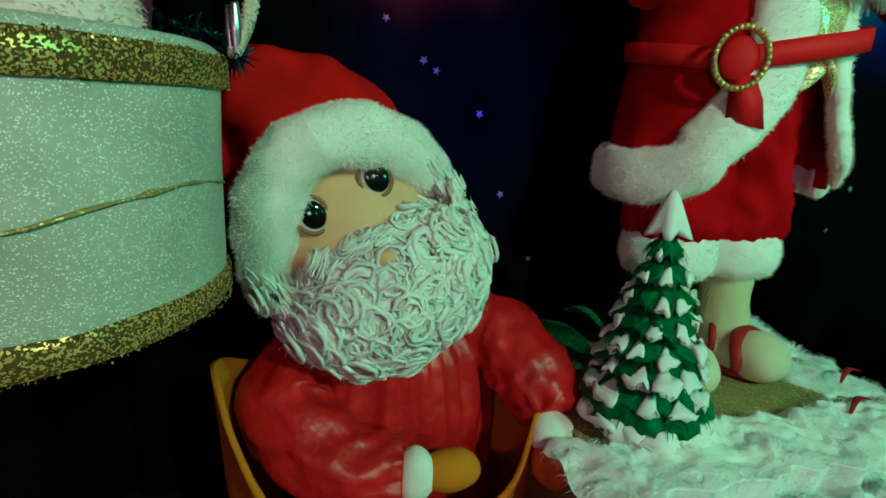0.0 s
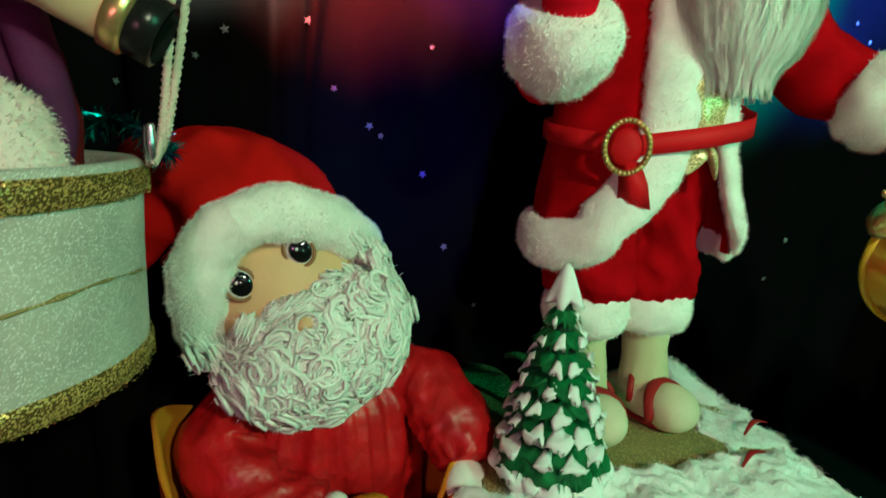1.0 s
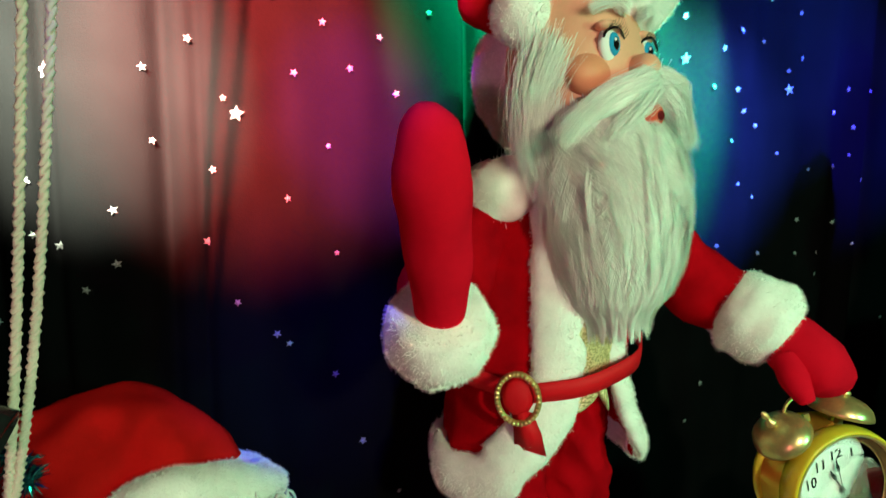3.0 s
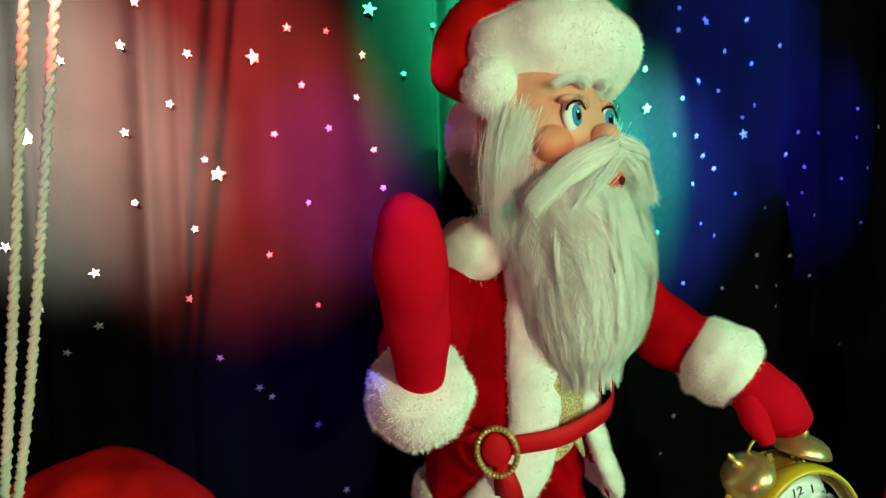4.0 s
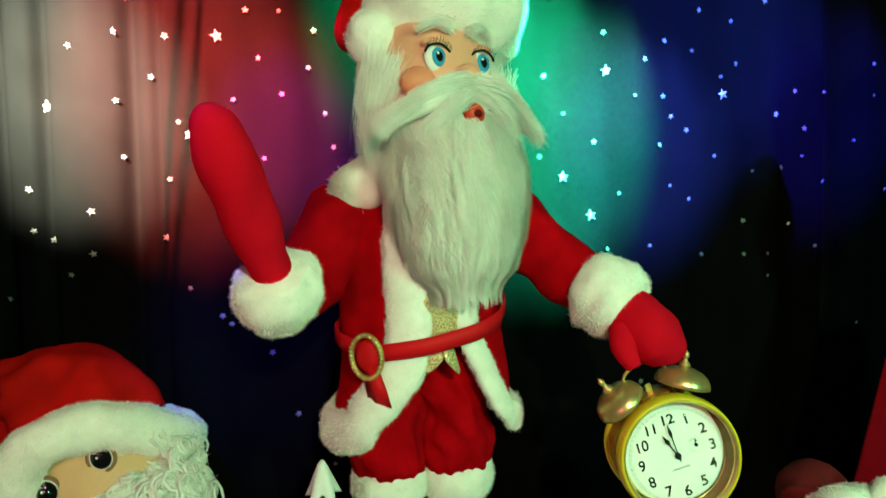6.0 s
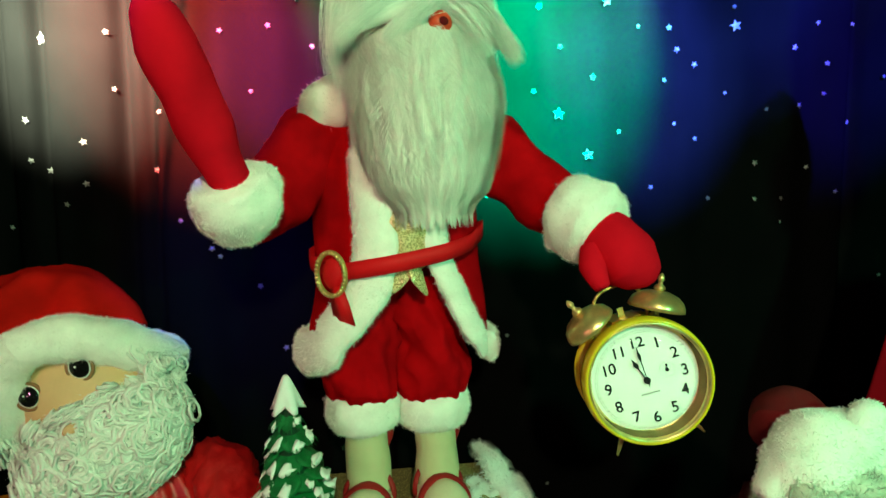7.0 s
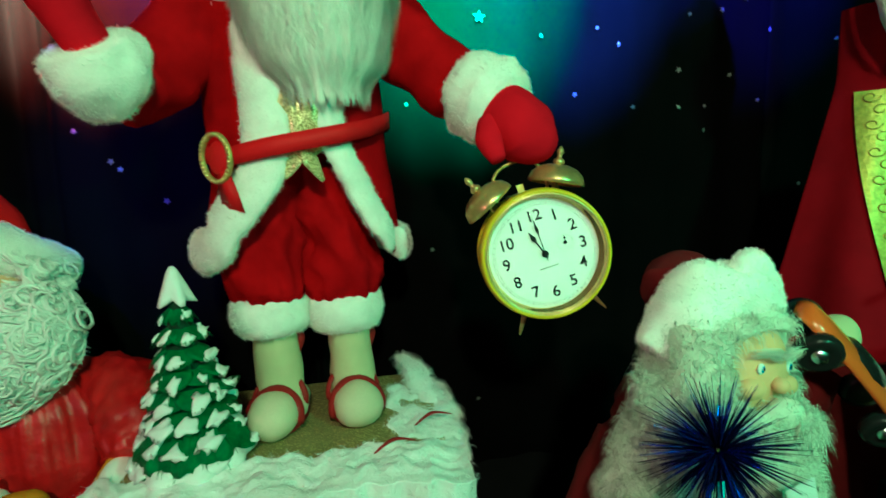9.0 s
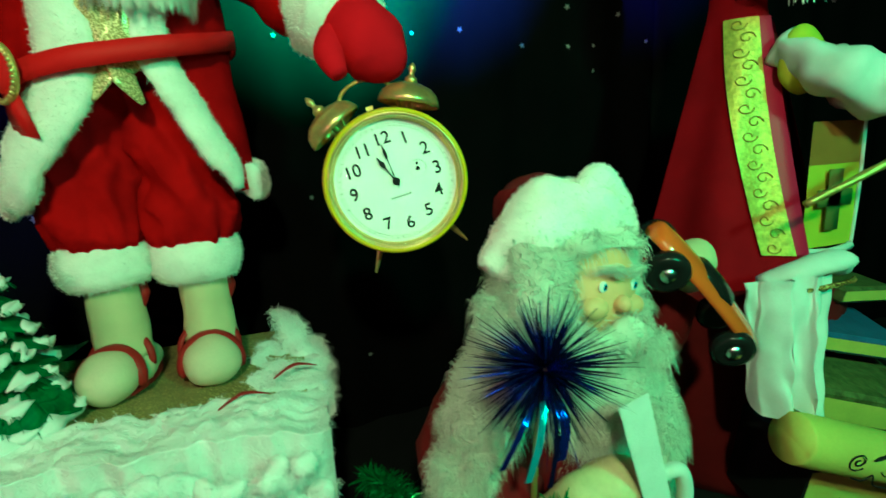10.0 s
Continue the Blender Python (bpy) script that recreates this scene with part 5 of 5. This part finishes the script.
# things heaped in front of that doll
horn = Clay()
limb(horn, [(0.640, -0.235, -0.172), (0.668, -0.245, -0.142), (0.696, -0.250, -0.130), (0.716, -0.246, -0.150)], [0.016, 0.020, 0.018, 0.008], horn_cream, n=26, wobble=0.006)
tagged(horn.make("cream_parcel"), "rounded cream parcel lying under the tinsel brush", "parcel")
mug = thing("handled_mug", (0.716, -0.222, -0.182), "pale toy jug with a curved white handle", "jug")
part("body", turned([(0.001, -0.04), (0.026, -0.04), (0.030, -0.01), (0.028, 0.03), (0.025, 0.045), (0.023, 0.044), (0.026, 0.0), (0.001, -0.03)], scroll_yellow, n=36), mug)
c = Clay()
limb(c, [(0.020, -0.012, 0.034), (0.040, -0.014, 0.036), (0.046, -0.014, 0.008), (0.036, -0.012, -0.022), (0.024, -0.010, -0.026)], [0.005, 0.006, 0.006, 0.005, 0.004], lace_white, n=12)
part("handle", c, mug, "curved white handle")
ribbon_strip = Clay()
for f in (0, 0.0008):
    ribbon_strip.loft([[(0.676 + 0.030 * t, -0.272 + f, -0.060 - 0.10 * t), (0.700 + 0.026 * t, -0.268 + f, -0.056 - 0.10 * t)] for t in np.linspace(0, 1, 8)], lace_white, closed=False)
tagged(ribbon_strip.make("paper_strip"), "plain white paper strip hanging below the tinsel brush", "paper strip")
tinsel((0.62, -0.25, -0.150), [(-0.02, 0, -0.03), (0.0, 0.0, 0.0), (0.03, -0.01, 0.012), (0.04, 0, -0.04)], 0.020, [garland_green], 1500, "green tinsel garland under the tinsel brush", 6)
tinsel((0.85, -0.22, -0.235), [(-0.06, 0.0, 0.0), (0.0, -0.02, 0.010), (0.06, -0.02, -0.015), (0.12, 0.0, -0.03)], 0.024, [garland_green], 1900, "green tinsel garland beside the yellow scroll", 7)
tinsel((0.545, -0.06, -0.255), [(0.0, 0.02, 0.02), (0.02, -0.01, 0.025), (0.04, -0.02, 0.0)], 0.022, [garland_green], 1100, "green tinsel garland beside the snow stand", 8)


# ---- bishop figure in the crimson robe ----
def bishop():
    c = Clay()
    cx, cy = 1.020, 0.012

    def robe(a, z, out=0.0):
        t = (0.23 - z) / 0.31
        rx, ry = 0.030 + 0.076 * max(0, t) + out, 0.048 + 0.068 * max(0, t) + out
        f = 0.008 * math.sin(7 * a + 1.0) * max(0, t)
        deep = 1.0 if math.cos(a) > 0 else 0.30
        return V((cx + (rx + f) * math.sin(a), cy - (ry + f) * math.cos(a) * deep, z))

    def lean(z, top, low):
        return low + (top - low) * (z + 0.04) / 0.25

    rows = []
    for z in np.linspace(-0.078, 0.31, 32):
        rows.append([robe(a, z) for a in np.linspace(lean(z, 1.0, 0.80), 2 * math.pi + lean(z, 0.0, 0.12), 90)])
    c.loft(rows, robe_red, closed=False)
    c.loft([[V((cx, cy, p.z)) + (p - V((cx, cy, p.z))) * 0.96 for p in r] for r in rows], robe_red, closed=False)

    def strip(left, right, mat, out):
        for d in (out, out - 0.0015):
            c.loft([[robe(a, z, d) for a in np.linspace(lean(z, *left), lean(z, *right), 22)] for z in np.linspace(-0.040, 0.215, 40)], mat, closed=False)

    strip((-1.10, -0.36), (-0.36, -0.05), braid_yellow, 0.005)
    strip((-0.35, -0.04), (0.0, 0.12), robe_band, 0.003)
    strip((0.95, 0.76), (1.12, 0.86), robe_band, 0.003)
    strip((1.13, 0.87), (1.5, 1.08), braid_yellow, 0.005)
    # scrolls embroidered on the braid
    for k in range(17):
        z, turn_way = -0.032 + 0.0150 * k, 1 if k % 2 else -1
        a = lean(z, -0.73, -0.205) + lean(z, 0.08, 0.03) * turn_way
        c.tube([robe(a + lean(z, 0.18, 0.07) * math.cos(g) * (1 - g / 9), z + 0.007 * math.sin(g) * (1 - g / 9) * turn_way, 0.0058) for g in np.linspace(0, 6.5, 14)], 0.0007, braid_shade, n=5)
    # tabard with the cross, white hem
    flat = [[V((x, -0.098 + 0.02 * (x - 1.0) + 0.05 * abs(x - 1.065), z)) for x in np.linspace(1.030, 1.105, 9)] for z in np.linspace(-0.036, 0.10, 10)]
    c.loft(flat[:7], panel_yellow, closed=False)
    c.loft(flat[6:], panel_brown, closed=False)
    for x0, x1, z0, z1 in ((1.052, 1.070, -0.016, 0.050), (1.038, 1.086, 0.010, 0.028)):
        slab(c, x0, x1, -0.1035, -0.1015, z0, z1, cross_grey)
    limb(c, [(1.030, -0.098, -0.040), (1.065, -0.102, -0.041), (1.106, -0.094, -0.040)], [0.004, 0.004, 0.004], lace_white, n=8, wobble=0.003, scale=300)
    limb(c, [(1.106, -0.094, 0.10), (1.107, -0.095, 0.03), (1.106, -0.094, -0.038)], [0.002, 0.002, 0.002], lace_white, n=8)
    # under-robe, sleeves and gloved arms
    limb(c, [(cx + 0.015, cy - 0.01, 0.20), (cx + 0.018, cy - 0.01, 0.08), (cx + 0.018, cy - 0.01, -0.078)], [0.032, 0.056, 0.070], dark_felt, n=24, flat=0.8)
    limb(c, [(1.020, -0.060, 0.180), (1.022, -0.095, 0.160), (1.036, -0.120, 0.142), (1.066, -0.140, 0.126), (1.095, -0.15, 0.118)], [0.018, 0.024, 0.027, 0.024, 0.016], lace_white, n=22, wobble=0.012, scale=40)
    limb(c, [(1.085, -0.060, 0.160), (1.090, -0.100, 0.135), (1.085, -0.135, 0.120)], [0.024, 0.028, 0.020], lace_white, n=22, wobble=0.010, scale=40)
    c.ball((1.030, -0.075, 0.165), (0.028, 0.016, 0.035), panel_yellow, wobble=0.004)
    # head, beard and mitre
    turn = Matrix.Translation((1.020, -0.030, 0.385))
    c.ball(turn @ V((0, 0, 0)), (0.048, 0.048, 0.058), pale_skin)
    hanging_beard(c, turn, [(-0.02, 0.044, 0.036, -0.02), (-0.06, 0.062, 0.046, -0.03), (-0.10, 0.060, 0.046, -0.04), (-0.135, 0.044, 0.036, -0.046), (-0.150, 0.02, 0.02, -0.05)], fur, 900, 131)
    rows = [[turn @ V((w * math.sin(a), 0.7 * w * -math.cos(a) * 0.9 + 0.004, z)) for a in np.linspace(0, 2 * math.pi, 33)[:-1]] for z, w in ((0.03, 0.050), (0.07, 0.056), (0.11, 0.050), (0.145, 0.030), (0.165, 0.004))]
    c.loft(rows, robe_red)
    return tagged(c.make("bishop_doll"), "bishop doll in crimson robe with yellow braid and tabard", "doll")


bishop()
staff = Clay()
limb(staff, [(0.958, -0.152, 0.026), (1.01, -0.172, 0.055), (1.08, -0.19, 0.092), (1.20, -0.2, 0.15)], [0.0035, 0.0035, 0.0035, 0.0035], dark_brass, n=10, wobble=0.001, scale=400)
tagged(staff.make("staff"), "thin gold glittered staff held by the bishop doll", "staff")

# covered pedestal under the bishop
plinth = thing("draped_pedestal", (0.990, -0.040, -0.33), "dark red pedestal draped with white cotton cloth", "pedestal")
c = Clay()
limb(c, [(0.035, 0.02, 0.0), (0.035, 0.02, 0.12), (0.035, 0.02, 0.25)], [0.118, 0.118, 0.118], dark_felt, n=48, flat=0.8, wobble=0.006)
part("drum", c, plinth, "dark red felt drum")
c = Clay()
rows = []
for i in range(26):
    t = i / 25
    row = []
    for j in range(91):
        u = j / 90
        hang = 0.105 + 0.065 * u + 0.016 * math.sin(9 * u + 0.8) + 0.014 * noise.noise(V((u * 9, 3, 0)))
        x = -0.106 + 0.100 * u + (0.5 - u) * 0.030 * t + 0.003 * math.sin(31 * u + 2 * t)
        fold = (0.011 * math.sin(21 * u + 1.6 * t + 3 * noise.noise(V((u * 3, t, 1)))) + 0.005 * noise.noise(V((u * 22, t * 2, 5)))) * (0.25 + 0.75 * t) + 0.004 * noise.noise(V((u * 9, t * 7, 2)))
        y = -0.112 - 0.035 * math.sin(math.pi * min(1, u * 0.85 + 0.10)) - 0.008 * t + fold
        row.append(V((x, y, 0.292 - hang * t + 0.006 * math.sin(math.pi * u) * (1 - t))))
    rows.append(row)
c.loft(rows, lace_white, closed=False)
c.loft([[p + V((0, 0.002, 0)) for p in r] for r in rows], lace_white, closed=False)
part("white_drape", c, plinth, "white cotton cloth falling in folds")
c = Clay()
limb(c, [(-0.080, -0.115, 0.286), (-0.04, -0.135, 0.303), (-0.01, -0.132, 0.304), (0.016, -0.112, 0.290)], [0.008, 0.015, 0.015, 0.007], lace_white, n=16, flat=0.7, wobble=0.006)
part("rolled_edge", c, plinth)
c = Clay()
limb(c, [(-0.085, -0.128, 0.278), (-0.045, -0.150, 0.288), (-0.015, -0.150, 0.290), (0.014, -0.132, 0.284)], [0.0022, 0.0022, 0.0022], gold_trim, n=8, wobble=0.001, scale=500)
part("gold_cord", c, plinth, "thin gold cord")


# ---- scroll and tooled books beside the pedestal ----
def lying_box(name, place, size, mat, label, category, group=""):
    c = Clay()
    x, y, z = (s / 2 for s in size)
    e = 0.004
    rows = [[V((sx * (x - b), sy * (y - b), h)) for sx, sy in ((-1, -1), (1, -1), (1, 1), (-1, 1))] for h, b in ((-z, e), (-z + e, 0), (z - e, 0), (z, e))]
    c.loft(rows, mat)
    ob = thing(name, place, label, category, group)
    part("cover", c, ob, smooth=False)
    pages = Clay()
    slab(pages, -x * 0.96, x * 1.004, -y * 1.004, y * 0.96, -z * 0.6, z * 0.6, scroll_yellow if mat is not scroll_yellow else lace_white)
    part("page_block", pages, ob, smooth=False)
    return ob


tilt = pose(0.995, -0.215, -0.205, 12, 20, -6)
scroll = thing("scroll_box", tilt, "yellow parchment roll drawn with black spirals", "scroll")
c = Clay()
limb(c, [(-0.085, 0, 0), (-0.08, 0, 0), (0.16, 0, 0), (0.165, 0, 0)], [0.020, 0.024, 0.024, 0.020], scroll_yellow, n=30)
part("roll", c, scroll)
for x, s in ((-0.050, 1), (-0.010, -1), (0.05, 1)):
    c = Clay()
    c.tube([V((x + s * 0.0105 * (g / 12) * math.cos(g), -0.0246 + 0.0005 * (g / 12) ** 2, 0.006 + 0.0105 * (g / 12) * math.sin(g))) for g in np.linspace(1.5, 12, 44)], 0.0007, ink, n=5)
    part("spiral", c, scroll, "thin black spiral")
c = Clay()
limb(c, [(-0.034, -0.0242, 0.010), (-0.028, -0.0235, 0.014), (-0.022, -0.0222, 0.017)], [0.0008, 0.0020, 0.0006], ink, n=6, flat=0.4)
limb(c, [(-0.046, -0.0245, -0.012), (-0.032, -0.0240, -0.013), (-0.026, -0.0247, -0.005), (-0.015, -0.0235, -0.016), (0.006, -0.0235, -0.016)], [0.0007] * 2, ink, n=6)
part("flourish", c, scroll, "thin black flourish")
lying_box("tooled_book", pose(1.050, -0.130, -0.185, 16, 16, -10), (0.17, 0.09, 0.045), book_dark, "dark tooled leather book lying aslant", "book", "heaped books")
lying_box("blue_book", pose(1.075, -0.105, -0.130, 14, 14, -8), (0.13, 0.08, 0.024), blue_book, "blue covered book on the tooled book", "book", "heaped books")
lying_box("small_book", pose(1.105, -0.090, -0.088, 10, 8, 6), (0.09, 0.06, 0.020), book_dark, "small dark green tooled book on the pile", "book", "heaped books")
lying_box("lower_book", pose(1.070, -0.120, -0.270, 6, 6, -4), (0.22, 0.14, 0.10), black_plastic, "plain dark box under the books", "box")
shell = Clay()
shell.ball((0.905, -0.285, -0.215), (0.016, 0.014, 0.026), cotton, wobble=0.010, scale=60)
tagged(shell.make("cotton_peak"), "small peak of pale cotton snow in front of the scroll", "cotton snow")


# ---- foil stars on the cloth ----
large_stars = [
    (-0.104, 0.470), (0.071, 0.432), (0.117, 0.561), (0.255, 0.632), (0.537, 0.668), (0.612, 0.363), (0.658, 0.302),
    (0.687, 0.527), (0.794, 0.665), (0.888, 0.491),
]
west_stars = [
    (-0.172, 0.217), (-0.126, 0.307), (-0.107, 0.294), (-0.086, 0.247), (-0.066, 0.545), (-0.052, 0.330), (-0.016, 0.476),
    (-0.014, 0.566), (-0.013, 0.402), (0.028, 0.508), (0.033, 0.292), (0.044, 0.371), (0.049, 0.562), (0.059, 0.448), (0.060, 0.220),
    (0.101, 0.179), (0.114, 0.168), (0.121, 0.338), (0.134, 0.476), (0.149, 0.655), (0.155, 0.597), (0.166, 0.123), (0.168, 0.534),
    (0.169, 0.397), (0.174, 0.272), (0.197, 0.485), (0.197, 0.030), (0.199, 0.597), (0.234, 0.524), (0.244, 0.576), (0.0, 0.616), (-0.128, 0.361), (-0.053, 0.274),
]
middle_stars = [
    (0.245, -0.056), (0.254, 0.461), (0.264, 0.413), (0.293, 0.554), (0.367, 0.674), (0.430, 0.677), (0.500, 0.243),
    (0.526, 0.482), (0.527, 0.030), (0.571, 0.394), (0.576, 0.286), (0.590, -0.217), (0.594, 0.634), (0.614, 0.460), (0.648, 0.638),
    (0.666, 0.417), (0.684, 0.586), (0.703, 0.335), (0.712, -0.031), (0.728, 0.486), (0.734, 0.031), (0.735, 0.645), (0.737, 0.678),
    (0.747, 0.543), (0.753, 0.250), (0.773, 0.410), (0.779, 0.486), (0.782, 0.572), (0.335, 0.617), (0.581, 0.515), (0.686, 0.247), (0.789, 0.345), (0.791, 0.454),
]
east_stars = [
    (0.823, 0.434), (0.827, 0.323), (0.839, 0.562), (0.853, 0.627), (0.855, 0.231), (0.875, 0.392), (0.885, 0.519), (0.889, 0.677),
    (0.902, 0.607), (0.912, 0.540), (0.926, 0.284), (0.928, 0.228), (0.942, 0.366), (0.959, 0.639), (0.967, 0.228), (0.967, 0.191),
    (0.980, 0.457), (0.995, 0.371), (1.019, 0.276), (1.042, 0.390), (1.045, 0.436), (1.070, 0.236), (1.097, 0.347), (1.135, 0.414),
    (1.144, 0.099), (1.175, 0.543), (1.028, 0.498), (1.093, 0.499), (1.268, 0.514), (1.176, 0.490), (1.205, 0.329), (1.215, 0.434),
]


def star_mesh(size):
    c = Clay()
    pts = [(0, -0.0012, 0), (0, 0.0004, 0)]
    for i in range(10):
        a, r = math.pi * i / 5, size if i % 2 == 0 else size * 0.45
        pts.append((r * math.sin(a), 0.0, r * math.cos(a)))
    faces = []
    for i in range(10):
        j, k = 2 + i, 2 + (i + 1) % 10
        faces += [(0, k, j), (1, j, k)]
    c.add(pts, faces, foil)
    mesh = bpy.data.meshes.new("star")
    mesh.from_pydata(c.v, [], c.f)
    mesh.materials.append(foil)
    return mesh


rng = random.Random(77)
kinds = [star_mesh(s) for s in (0.0095, 0.0048, 0.0055, 0.0042)]
for group, big in ((large_stars, True), (west_stars, False), (middle_stars, False), (east_stars, False)):
    for x, z in group:
        star = new("star", kinds[0] if big else kinds[rng.choice((1, 2, 3))])
        star.parent = curtain
        star.matrix_local = Matrix.Translation((x, 0.2265 + drape(x, z), z)) @ Matrix.Rotation(rng.uniform(0, 6.28), 4, "Y") @ Matrix.Rotation(rng.uniform(-0.3, 0.3), 4, "X") @ Matrix.Rotation(rng.uniform(-0.3, 0.3), 4, "Z")
